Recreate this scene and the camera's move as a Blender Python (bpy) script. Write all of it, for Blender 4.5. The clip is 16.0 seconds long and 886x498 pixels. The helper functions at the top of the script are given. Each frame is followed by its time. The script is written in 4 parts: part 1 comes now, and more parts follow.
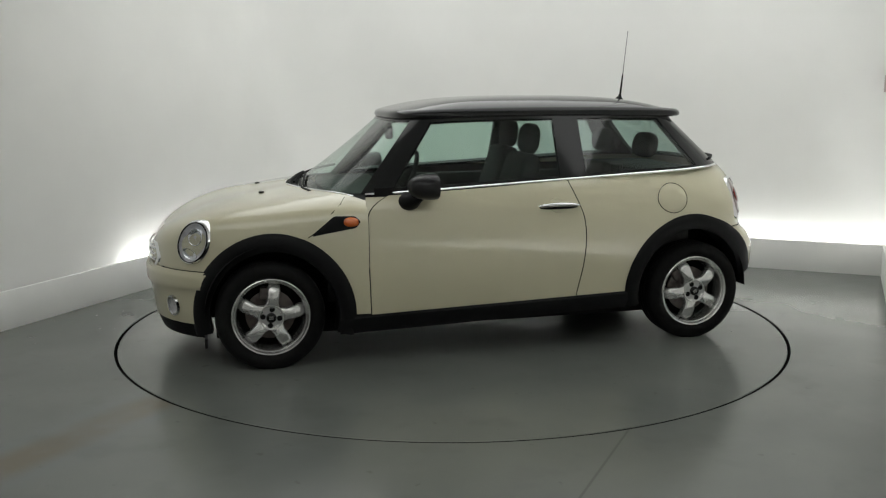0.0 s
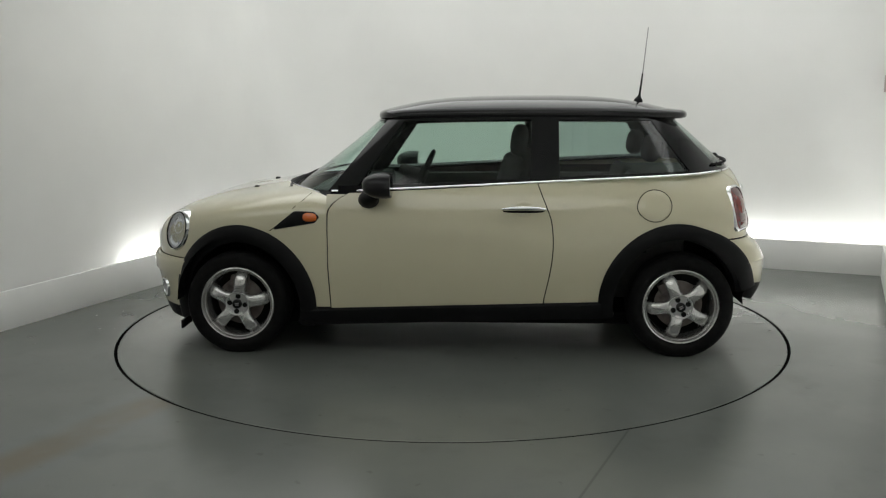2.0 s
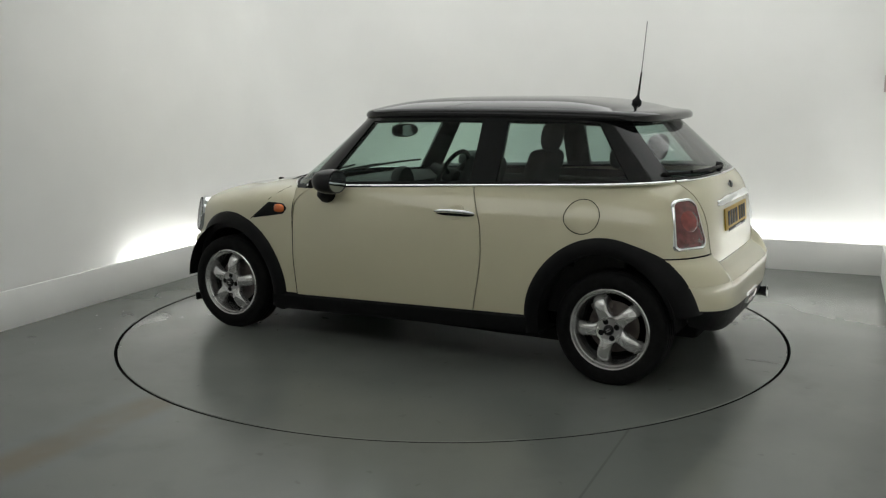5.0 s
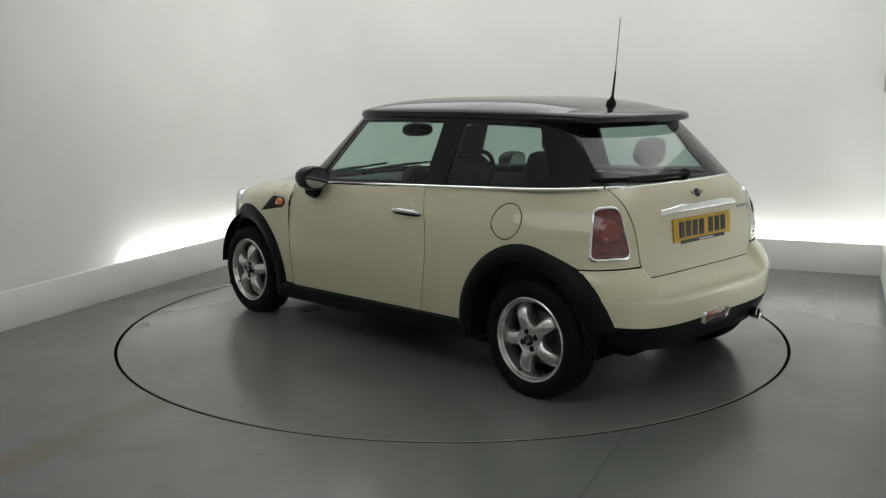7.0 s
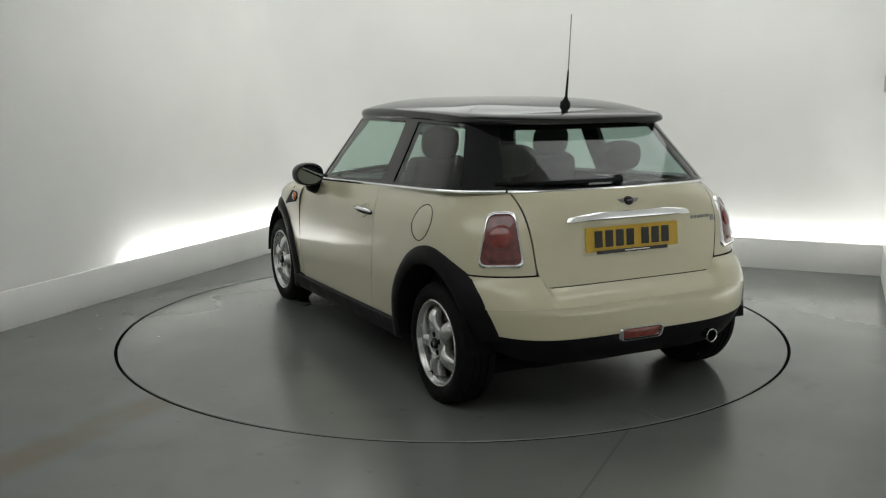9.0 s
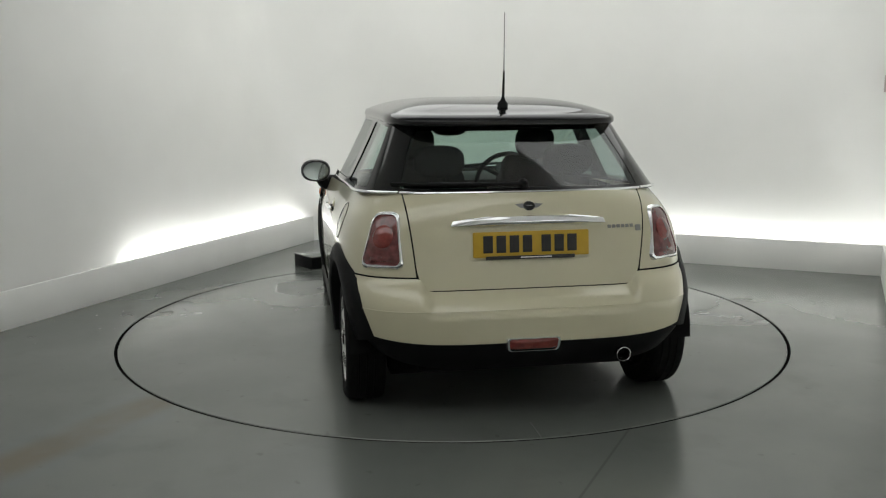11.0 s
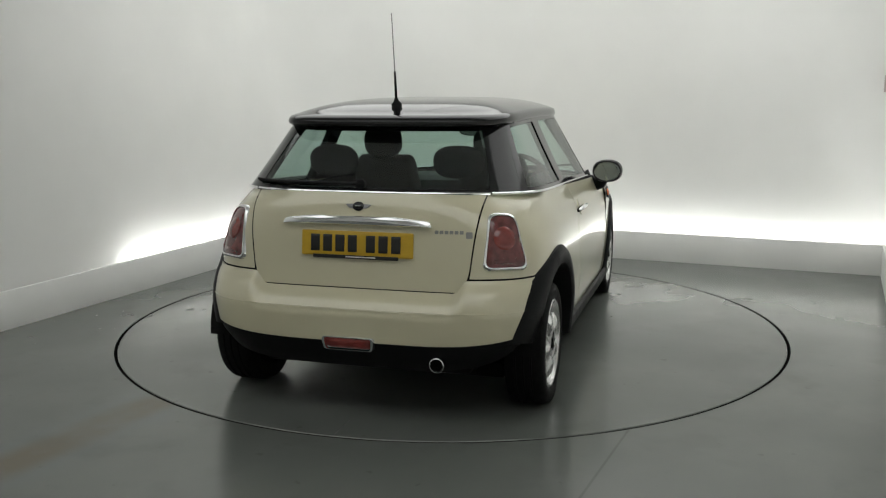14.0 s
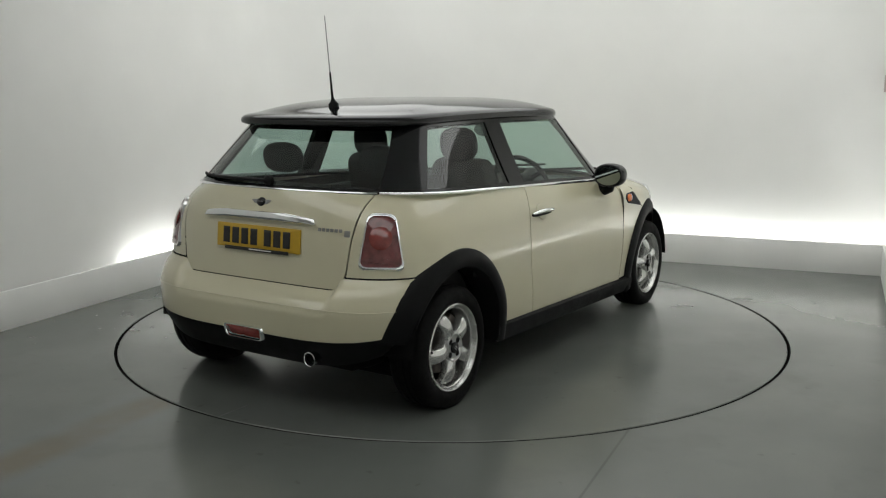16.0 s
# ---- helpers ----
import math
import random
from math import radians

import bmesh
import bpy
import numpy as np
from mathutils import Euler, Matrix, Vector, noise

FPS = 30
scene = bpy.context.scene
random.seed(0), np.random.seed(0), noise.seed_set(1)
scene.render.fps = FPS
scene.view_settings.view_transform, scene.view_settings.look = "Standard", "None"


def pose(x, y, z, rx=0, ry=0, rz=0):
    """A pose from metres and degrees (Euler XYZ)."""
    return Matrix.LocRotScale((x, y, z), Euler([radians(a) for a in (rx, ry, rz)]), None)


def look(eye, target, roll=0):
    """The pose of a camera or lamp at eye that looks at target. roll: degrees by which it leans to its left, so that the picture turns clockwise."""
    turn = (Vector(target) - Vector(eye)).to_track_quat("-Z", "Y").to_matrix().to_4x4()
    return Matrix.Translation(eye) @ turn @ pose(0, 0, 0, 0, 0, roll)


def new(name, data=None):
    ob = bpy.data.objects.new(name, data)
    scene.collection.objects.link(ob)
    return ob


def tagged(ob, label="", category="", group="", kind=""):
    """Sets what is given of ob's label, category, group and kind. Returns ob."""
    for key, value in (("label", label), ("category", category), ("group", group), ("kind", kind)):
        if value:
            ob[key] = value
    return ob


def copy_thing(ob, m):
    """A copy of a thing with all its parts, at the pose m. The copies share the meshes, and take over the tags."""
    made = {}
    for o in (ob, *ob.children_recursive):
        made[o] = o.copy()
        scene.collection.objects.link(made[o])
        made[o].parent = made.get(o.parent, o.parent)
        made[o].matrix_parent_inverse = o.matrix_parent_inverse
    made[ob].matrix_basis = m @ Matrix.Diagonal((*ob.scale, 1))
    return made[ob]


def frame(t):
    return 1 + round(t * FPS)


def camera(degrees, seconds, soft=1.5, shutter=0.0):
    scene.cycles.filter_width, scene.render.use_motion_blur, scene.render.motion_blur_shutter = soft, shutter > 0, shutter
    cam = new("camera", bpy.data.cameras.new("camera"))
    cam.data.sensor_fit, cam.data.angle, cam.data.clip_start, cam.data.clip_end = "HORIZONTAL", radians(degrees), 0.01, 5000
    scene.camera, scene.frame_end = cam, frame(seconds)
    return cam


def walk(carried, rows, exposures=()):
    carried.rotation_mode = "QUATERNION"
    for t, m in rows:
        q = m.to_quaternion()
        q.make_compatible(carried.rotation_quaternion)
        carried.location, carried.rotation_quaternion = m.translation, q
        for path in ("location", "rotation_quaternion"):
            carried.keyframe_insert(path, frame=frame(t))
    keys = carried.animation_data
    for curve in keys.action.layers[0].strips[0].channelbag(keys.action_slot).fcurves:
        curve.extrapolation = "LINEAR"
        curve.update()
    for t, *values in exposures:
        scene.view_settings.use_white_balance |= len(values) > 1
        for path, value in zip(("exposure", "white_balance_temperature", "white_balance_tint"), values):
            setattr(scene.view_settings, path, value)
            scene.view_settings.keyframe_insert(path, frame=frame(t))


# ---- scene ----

import functools

# ---------------------------------------------------------------- camera
cam = camera(51.61, 16.0, soft=1.2)
EYE = (0.0, -5.629, 1.454)
PAN, TILT = radians(-0.347), radians(9.959)
AIM = (EYE[0] + math.sin(PAN) * math.cos(TILT), EYE[1] + math.cos(PAN) * math.cos(TILT), EYE[2] - math.sin(TILT))
VIEW = look(EYE, AIM, -0.32)
walk(cam, [(0.0, VIEW), (16.0, VIEW)], exposures=[(0.0, 0.0, 6500, 10), (16.0, 0.0, 6500, 10)])

# turntable: angle of the car's nose, degrees, and how it turns
TURN0, RATE = 194.15, -8.5725
CAR_X, CAR_Y = -0.078, -0.070
TABLE_R = 1.992
TABLE = Vector((0.015, -0.008, 0))

# room: axes A (along the long walls, away from the camera) and B (across), corner and sizes
ROOM_TURN = radians(-22.9)
B = Vector((math.cos(ROOM_TURN), math.sin(ROOM_TURN), 0))
A = Vector((-math.sin(ROOM_TURN), math.cos(ROOM_TURN), 0))
CORNER = Vector((-1.259, 3.292, 0))
WIDE, LONG, HIGH = 5.0, 8.6, 2.75
LEDGE_H, COVE = 0.24, 0.16


def room(b, a, z=0.0):
    """A point from metres across (b), metres back from the far ledge (a) and height."""
    return CORNER + B * b - A * a + Vector((0, 0, z))


# ---------------------------------------------------------------- world and lamps
world = bpy.data.worlds.new("world")
scene.world = world
world.use_nodes = True
world.node_tree.nodes["Background"].inputs[0].default_value = (0.8, 0.85, 0.9, 1)
world.node_tree.nodes["Background"].inputs[1].default_value = 0.02
COVE_POWER = 12.2
PANEL_POWER = 1.18


# ---------------------------------------------------------------- materials
def nodes_of(name):
    m = bpy.data.materials.new(name)
    m.use_nodes = True
    nt = m.node_tree
    return m, nt, nt.nodes["Principled BSDF"]


def noise_ramp(nt, scale, lo, hi, a=0.35, b=0.65, detail=4, stretch=None):
    tc = nt.nodes.new("ShaderNodeTexCoord")
    n = nt.nodes.new("ShaderNodeTexNoise")
    n.inputs["Scale"].default_value, n.inputs["Detail"].default_value = scale, detail
    if stretch:
        mp = nt.nodes.new("ShaderNodeMapping")
        mp.inputs["Scale"].default_value = stretch
        nt.links.new(tc.outputs["Object"], mp.inputs[0])
        nt.links.new(mp.outputs[0], n.inputs[0])
    else:
        nt.links.new(tc.outputs["Object"], n.inputs[0])
    r = nt.nodes.new("ShaderNodeValToRGB")
    r.color_ramp.elements[0].position, r.color_ramp.elements[1].position = a, b
    r.color_ramp.elements[0].color, r.color_ramp.elements[1].color = (*lo, 1), (*hi, 1)
    nt.links.new(n.outputs[0], r.inputs[0])
    return r.outputs[0], n.outputs[0]


def bump(nt, height, strength, dist=0.002):
    b = nt.nodes.new("ShaderNodeBump")
    b.inputs["Strength"].default_value, b.inputs["Distance"].default_value = strength, dist
    nt.links.new(height, b.inputs["Height"])
    nt.links.new(b.outputs[0], nt.nodes["Principled BSDF"].inputs["Normal"])


def simple(name, col, rough=0.5, metal=0.0, coat=0.0, vary=0.08, scale=6.0, relief=0.0, relief_scale=200.0, spec=0.5):
    m, nt, p = nodes_of(name)
    c, _ = noise_ramp(nt, scale, [v * (1 - vary) for v in col], [min(1, v * (1 + vary)) for v in col])
    nt.links.new(c, p.inputs["Base Color"])
    swing = 0.0 if coat else 0.15
    p.inputs["Roughness"].default_value = rough
    if swing:
        r, _ = noise_ramp(nt, scale * 2.7, [rough * (1 - swing)] * 3, [min(1, rough * (1 + swing))] * 3, 0.2, 0.8, 2)
        nt.links.new(r, p.inputs["Roughness"])
    p.inputs["Metallic"].default_value = metal
    p.inputs["Specular IOR Level"].default_value = spec
    p.inputs["Coat Weight"].default_value = coat
    p.inputs["Coat Roughness"].default_value = 0.05
    if relief:
        _, h = noise_ramp(nt, relief_scale, (0, 0, 0), (1, 1, 1))
        bump(nt, h, relief)
    return m


def glow(name, col, power):
    m, nt, p = nodes_of(name)
    p.inputs["Base Color"].default_value = (*col, 1)
    p.inputs["Emission Color"].default_value = (*col, 1)
    p.inputs["Emission Strength"].default_value = power
    return m


def glass(name, tint, clear=0.8, rough=0.02, shine=0.05):
    """A thin pane: mostly clear, tinted, with mirror reflections that grow at a slant."""
    m, nt, p = nodes_of(name)
    nt.nodes.remove(p)
    out = nt.nodes["Material Output"]
    t, g, lw, mx = [nt.nodes.new("ShaderNode" + k) for k in ("BsdfTransparent", "BsdfGlossy", "LayerWeight", "MixShader")]
    t.inputs[0].default_value = (*[v * clear for v in tint], 1)
    g.inputs["Roughness"].default_value = rough
    lw.inputs["Blend"].default_value = 0.5
    po, ma = nt.nodes.new("ShaderNodeMath"), nt.nodes.new("ShaderNodeMath")
    po.operation, po.inputs[1].default_value = "POWER", 4.5
    ma.operation, ma.inputs[1].default_value, ma.inputs[2].default_value = "MULTIPLY_ADD", 0.85, shine
    nt.links.new(lw.outputs["Facing"], po.inputs[0])
    nt.links.new(po.outputs[0], ma.inputs[0])
    nt.links.new(ma.outputs[0], mx.inputs[0])
    nt.links.new(t.outputs[0], mx.inputs[1])
    nt.links.new(g.outputs[0], mx.inputs[2])
    nt.links.new(mx.outputs[0], out.inputs[0])
    return m


def line_mask(nt, normal, at, half, soft):
    """1 within half a width of a straight line on the floor, fading over soft metres."""
    tc, dot, sub, ab, mr = [nt.nodes.new("ShaderNode" + k) for k in ("TexCoord", "VectorMath", "Math", "Math", "MapRange")]
    dot.operation, dot.inputs[1].default_value = "DOT_PRODUCT", (*normal, 0)
    sub.operation, sub.inputs[1].default_value = "SUBTRACT", at
    ab.operation = "ABSOLUTE"
    mr.inputs["From Min"].default_value, mr.inputs["From Max"].default_value = half + soft, half
    mr.interpolation_type = "SMOOTHSTEP"
    nt.links.new(tc.outputs["Object"], dot.inputs[0])
    nt.links.new(dot.outputs["Value"], sub.inputs[0])
    nt.links.new(sub.outputs[0], ab.inputs[0])
    nt.links.new(ab.outputs[0], mr.inputs["Value"])
    return mr.outputs[0]


def times(nt, a, b):
    m = nt.nodes.new("ShaderNodeMath")
    m.operation = "MULTIPLY"
    for k, v in enumerate((a, b)):
        if isinstance(v, float):
            m.inputs[k].default_value = v
        else:
            nt.links.new(v, m.inputs[k])
    return m.outputs[0]


def blend(nt, fac, a, b):
    m = nt.nodes.new("ShaderNodeMixRGB")
    nt.links.new(fac, m.inputs[0])
    for k, v in ((1, a), (2, b)):
        if isinstance(v, tuple):
            m.inputs[k].default_value = (*v, 1)
        else:
            nt.links.new(v, m.inputs[k])
    return m.outputs[0]


def floor_material(name, table):
    m, nt, p = nodes_of(name)
    col, _ = noise_ramp(nt, 0.9, FLOOR_LO, FLOOR_HI, 0.3, 0.7, 5)
    # worn pale patches, tyre-dark scuffs, small dark marks
    worn, _ = noise_ramp(nt, 1.7, (0, 0, 0), (1, 1, 1), 0.5, 0.85, 3)
    col = blend(nt, times(nt, worn, 0.18), col, (0.185, 0.187, 0.170))
    scuff, _ = noise_ramp(nt, 3.2, (0, 0, 0), (1, 1, 1), 0.56, 0.78, 5)
    col = blend(nt, times(nt, scuff, 0.25), col, (0.070, 0.072, 0.066))
    marks, _ = noise_ramp(nt, 11.0, (0, 0, 0), (1, 1, 1), 0.70, 0.76, 2)
    col = blend(nt, times(nt, marks, 0.35), col, (0.060, 0.060, 0.055))
    if not table:
        fade, _ = noise_ramp(nt, 3.0, (0.35, 0.35, 0.35), (1, 1, 1), 0.3, 0.6, 5)
        stain = times(nt, line_mask(nt, (0.904, -0.429), -0.615, 0.03, 0.14), fade)
        tc, dot, mr = [nt.nodes.new("ShaderNode" + k) for k in ("TexCoord", "VectorMath", "MapRange")]
        dot.operation, dot.inputs[1].default_value = "DOT_PRODUCT", (0.429, 0.904, 0)
        mr.inputs["From Min"].default_value, mr.inputs["From Max"].default_value = -1.55, -1.95
        nt.links.new(tc.outputs["Object"], dot.inputs[0])
        nt.links.new(dot.outputs["Value"], mr.inputs["Value"])
        col = blend(nt, times(nt, times(nt, stain, mr.outputs[0]), 0.68), col, (0.120, 0.094, 0.058))
        joint = line_mask(nt, (0.909, -0.417), 1.483, 0.002, 0.006)
        col = blend(nt, times(nt, joint, 0.32), col, (0.04, 0.04, 0.038))
    nt.links.new(col, p.inputs["Base Color"])
    r, _ = noise_ramp(nt, 1.6, (0.17, 0.17, 0.17), (0.27, 0.27, 0.27), 0.3, 0.7, 3)
    nt.links.new(r, p.inputs["Roughness"])
    p.inputs["Specular IOR Level"].default_value = 0.55
    return m


FLOOR_LO, FLOOR_HI = (0.113, 0.122, 0.113), (0.144, 0.153, 0.141)
M_WALL = simple("white_wall_paint", (0.80, 0.80, 0.78), 0.85, vary=0.02, scale=1.5, relief=0.05, relief_scale=60)
M_LEDGE = simple("white_ledge_paint", (0.80, 0.80, 0.78), 0.6, vary=0.03, scale=2.0)
M_CEIL = simple("ceiling_paint", (0.78, 0.78, 0.77), 0.9, vary=0.02, scale=2.0)
M_FLOOR = floor_material("grey_floor_paint", False)
M_TABLE = floor_material("grey_turntable_paint", True)
# near black without sheen: shade of the turntable's gap put into colour
M_GAP = simple("gap_shade_black", (0.006, 0.006, 0.006), 0.9, spec=0.0)
M_COVE = glow("cove_strip_light", (0.985, 1.0, 0.982), COVE_POWER)
M_PANEL = glow("ceiling_light_panel", (0.985, 1.0, 0.982), PANEL_POWER)
M_CREAM = simple("cream_car_paint", (0.560, 0.527, 0.370), 0.30, coat=1.0, vary=0.015, scale=3.0)
M_BLACK = simple("gloss_black_paint", (0.007, 0.0075, 0.008), 0.08, vary=0.1, spec=0.36)
M_PLASTIC = simple("black_plastic_trim", (0.006, 0.0062, 0.0065), 0.5, vary=0.2, spec=0.13, relief=0.15, relief_scale=500)
M_RUBBER = simple("tyre_rubber", (0.006, 0.006, 0.006), 0.7, spec=0.12, vary=0.2, scale=20, relief=0.2, relief_scale=300)
M_ALLOY = simple("silver_alloy", (0.60, 0.60, 0.59), 0.25, metal=0.85, vary=0.015, scale=8)
M_CHROME = simple("chrome", (0.85, 0.86, 0.87), 0.10, metal=1.0, vary=0.03)
M_HUB = simple("grey_hub_metal", (0.42, 0.42, 0.41), 0.40, metal=0.6, vary=0.05, scale=20)
M_SATIN = simple("satin_black_plastic", (0.010, 0.010, 0.011), 0.30, vary=0.1, spec=0.3)
M_DARK = simple("dark_underside", (0.008, 0.008, 0.008), 0.85, vary=0.2, spec=0.1)
M_CLOTH = simple("dark_seat_cloth", (0.009, 0.0095, 0.0105), 0.9, vary=0.25, scale=40, relief=0.3, relief_scale=400)
M_CABIN = simple("dark_cabin_plastic", (0.009, 0.0095, 0.010), 0.7, vary=0.2, scale=10)
M_GLASS = glass("green_tinted_glass", (0.80, 0.95, 0.88), 0.86)
M_SMOKE = glass("rear_tinted_glass", (0.80, 0.95, 0.90), 0.74, shine=0.075)
M_LENS = glass("clear_lens", (0.95, 0.96, 0.98), 0.95, 0.05)
M_RED = simple("red_lamp_lens", (0.135, 0.028, 0.027), 0.18, coat=1.0, vary=0.25, scale=30)
M_REDB = simple("bright_red_lens", (0.19, 0.022, 0.017), 0.2, coat=1.0, vary=0.2, scale=30)
M_AMBER = simple("amber_lens", (0.62, 0.13, 0.015), 0.2, coat=1.0, vary=0.1)
M_YELLOW = simple("yellow_plate", (0.49, 0.308, 0.018), 0.4, vary=0.04, scale=20)
M_INK = simple("black_plate_ink", (0.012, 0.012, 0.012), 0.5)
M_MIRROR = simple("mirror_glass", (0.27, 0.30, 0.29), 0.03, metal=1.0, vary=0.01)
M_RUST = simple("rusty_brake_disc", (0.15, 0.13, 0.12), 0.5, metal=0.7, vary=0.3, scale=20)
M_REFLECT = simple("lamp_reflector", (0.62, 0.61, 0.62), 0.35, metal=0.7, vary=0.15, scale=40)
M_LETTER = simple("dull_chrome_lettering", (0.27, 0.27, 0.26), 0.40, metal=0.5)
M_SEAM = simple("deck_seam", (0.045, 0.047, 0.044), 0.5)
M_STEEL = simple("grey_steel", (0.22, 0.22, 0.22), 0.4, metal=0.6)
M_PINK = simple("pale_pink_plastic", (0.55, 0.46, 0.46), 0.5)


# ---------------------------------------------------------------- mesh helpers
def part(name, bm, mat, parent=None, label="", smooth=True, angle=40):
    """Links a bmesh as one mesh object under a thing or a part."""
    me = bpy.data.meshes.new(name)
    bm.to_mesh(me)
    bm.free()
    if smooth:
        me.shade_smooth()
        me.set_sharp_from_angle(angle=radians(angle))
    for m in (mat if isinstance(mat, (list, tuple)) else [mat]):
        me.materials.append(m)
    ob = new(name, me)
    if parent:
        ob.parent = parent
    if label:
        ob["label"] = label
    return ob


def thing(name, label, category, group="", kind=""):
    return tagged(new(name), label, category, group, kind)


def curve_through(xs, ys):
    """A smooth curve through a few heights (monotone cubic)."""
    xs, ys = np.array(xs, float), np.array(ys, float)
    h, d = np.diff(xs), np.diff(ys) / np.diff(xs)
    m = np.empty_like(ys)
    m[0], m[-1] = d[0], d[-1]
    for i in range(1, len(xs) - 1):
        m[i] = 0 if d[i - 1] * d[i] <= 0 else 2 * d[i - 1] * d[i] / (d[i - 1] + d[i])

    def f(x):
        x = np.clip(np.asarray(x, float), xs[0], xs[-1])
        i = np.clip(np.searchsorted(xs, x) - 1, 0, len(xs) - 2)
        t = (x - xs[i]) / h[i]
        return ((2 * t**3 - 3 * t**2 + 1) * ys[i] + (t**3 - 2 * t**2 + t) * h[i] * m[i]
                + (-2 * t**3 + 3 * t**2) * ys[i + 1] + (t**3 - t**2) * h[i] * m[i + 1])
    return f


def sheet(bm, pts, keep=None, flip=False, mat=0, closed=False):
    """Adds a grid of points (rows x columns x 3) as quads; keep(p) says which faces stay."""
    n, k = len(pts), len(pts[0])
    vs = [[bm.verts.new(tuple(map(float, p))) for p in row] for row in pts]
    for i in range(n - 1):
        for j in range(k if closed else k - 1):
            q = [vs[i][j], vs[i + 1][j], vs[i + 1][(j + 1) % k], vs[i][(j + 1) % k]]
            if keep:
                c = sum((v.co for v in q), Vector()) / 4
                if not keep(c):
                    continue
            try:
                f = bm.faces.new(q[::-1] if flip else q)
                f.material_index = mat
            except ValueError:
                pass
    return vs


def tidy(bm, dist=0.0002):
    bmesh.ops.remove_doubles(bm, verts=bm.verts, dist=dist)
    bmesh.ops.delete(bm, geom=[v for v in bm.verts if not v.link_faces], context="VERTS")
    return bm


def thicken(bm, d):
    """Gives a sheet thickness d, inwards (against its normals)."""
    tidy(bm)
    bmesh.ops.solidify(bm, geom=bm.faces[:], thickness=d)
    return bm


def box_bm(x0, x1, y0, y1, z0, z1, bevel=0.0, seg=2):
    bm = bmesh.new()
    bmesh.ops.create_cube(bm, size=1)
    for v in bm.verts:
        v.co = Vector(((x0 + x1) / 2 + v.co.x * (x1 - x0), (y0 + y1) / 2 + v.co.y * (y1 - y0), (z0 + z1) / 2 + v.co.z * (z1 - z0)))
    if bevel:
        bmesh.ops.bevel(bm, geom=bm.edges[:], offset=bevel, segments=seg, affect="EDGES", profile=0.5)
    return bm


def lathe(profile, seg=48, axis="y"):
    """Turns a list of (radius, along) round the y axis."""
    bm = bmesh.new()
    rows = []
    for r, a in profile:
        rows.append([(r * math.cos(2 * math.pi * j / seg), a, r * math.sin(2 * math.pi * j / seg)) for j in range(seg)])
    sheet(bm, rows, closed=True)
    tidy(bm, 1e-5)
    bmesh.ops.recalc_face_normals(bm, faces=bm.faces[:])
    return bm


def tube_bm(path, radius, seg=10, closed=False):
    """A round bar along a list of points; radius may be a list."""
    bm = bmesh.new()
    P = [Vector(p) for p in path]
    n = len(P)
    rows = []
    up = Vector((0.13, 0.31, 0.94))
    for i, p in enumerate(P):
        t = (P[(i + 1) % n] - P[i - 1]) if closed else (P[min(i + 1, n - 1)] - P[max(i - 1, 0)])
        t.normalize()
        s = t.cross(up).normalized()
        w = s.cross(t)
        r = radius[i] if isinstance(radius, (list, tuple)) else radius
        rows.append([p + (s * math.cos(a) + w * math.sin(a)) * r for a in [2 * math.pi * k / seg for k in range(seg)]])
    if closed:
        rows.append(rows[0])
    sheet(bm, rows, closed=True)
    if not closed:
        for row in (rows[0], rows[-1]):
            try:
                bm.faces.new([bm.verts.new(q) for q in row])
            except ValueError:
                pass
    tidy(bm, 1e-6)
    bmesh.ops.recalc_face_normals(bm, faces=bm.faces[:])
    return bm


def mirror_y(bm):
    for v in bm.verts:
        v.co.y = -v.co.y
    bmesh.ops.reverse_faces(bm, faces=bm.faces[:])
    return bm


def prism(outline, z0, z1):
    bm = bmesh.new()
    lo = [bm.verts.new((*p[:2], z0)) for p in outline]
    hi = [bm.verts.new((*p[:2], z1)) for p in outline]
    n = len(lo)
    bm.faces.new(lo[::-1]), bm.faces.new(hi)
    for i in range(n):
        bm.faces.new((lo[i], lo[(i + 1) % n], hi[(i + 1) % n], hi[i]))
    bmesh.ops.recalc_face_normals(bm, faces=bm.faces[:])
    return bm


# ---------------------------------------------------------------- the room
def ring_bm(r0, r1, z, seg=160, z0=None):
    bm = bmesh.new()
    sheet(bm, [[(r * math.cos(2 * math.pi * j / seg), r * math.sin(2 * math.pi * j / seg), z) for j in range(seg)] for r in (r0, r1)], closed=True, flip=True)
    if z0 is not None:
        sheet(bm, [[(r0 * math.cos(2 * math.pi * j / seg), r0 * math.sin(2 * math.pi * j / seg), zz) for j in range(seg)] for zz in (z0, z)], closed=True, flip=True)
    tidy(bm)
    return bm


def slab(name, b0, b1, a0, a1, z0, z1, mat, bevel=0.0, kind="structure", parent=None, label=""):
    """A box in the room's own axes."""
    bm = box_bm(b0, b1, -a1, -a0, z0, z1, bevel)
    m = Matrix.Translation(CORNER) @ Matrix.Rotation(ROOM_TURN, 4, "Z")
    bm.transform(m)
    ob = part(name, bm, mat, parent, label, smooth=bevel > 0)
    if kind and not parent:
        ob["kind"] = kind
    return ob


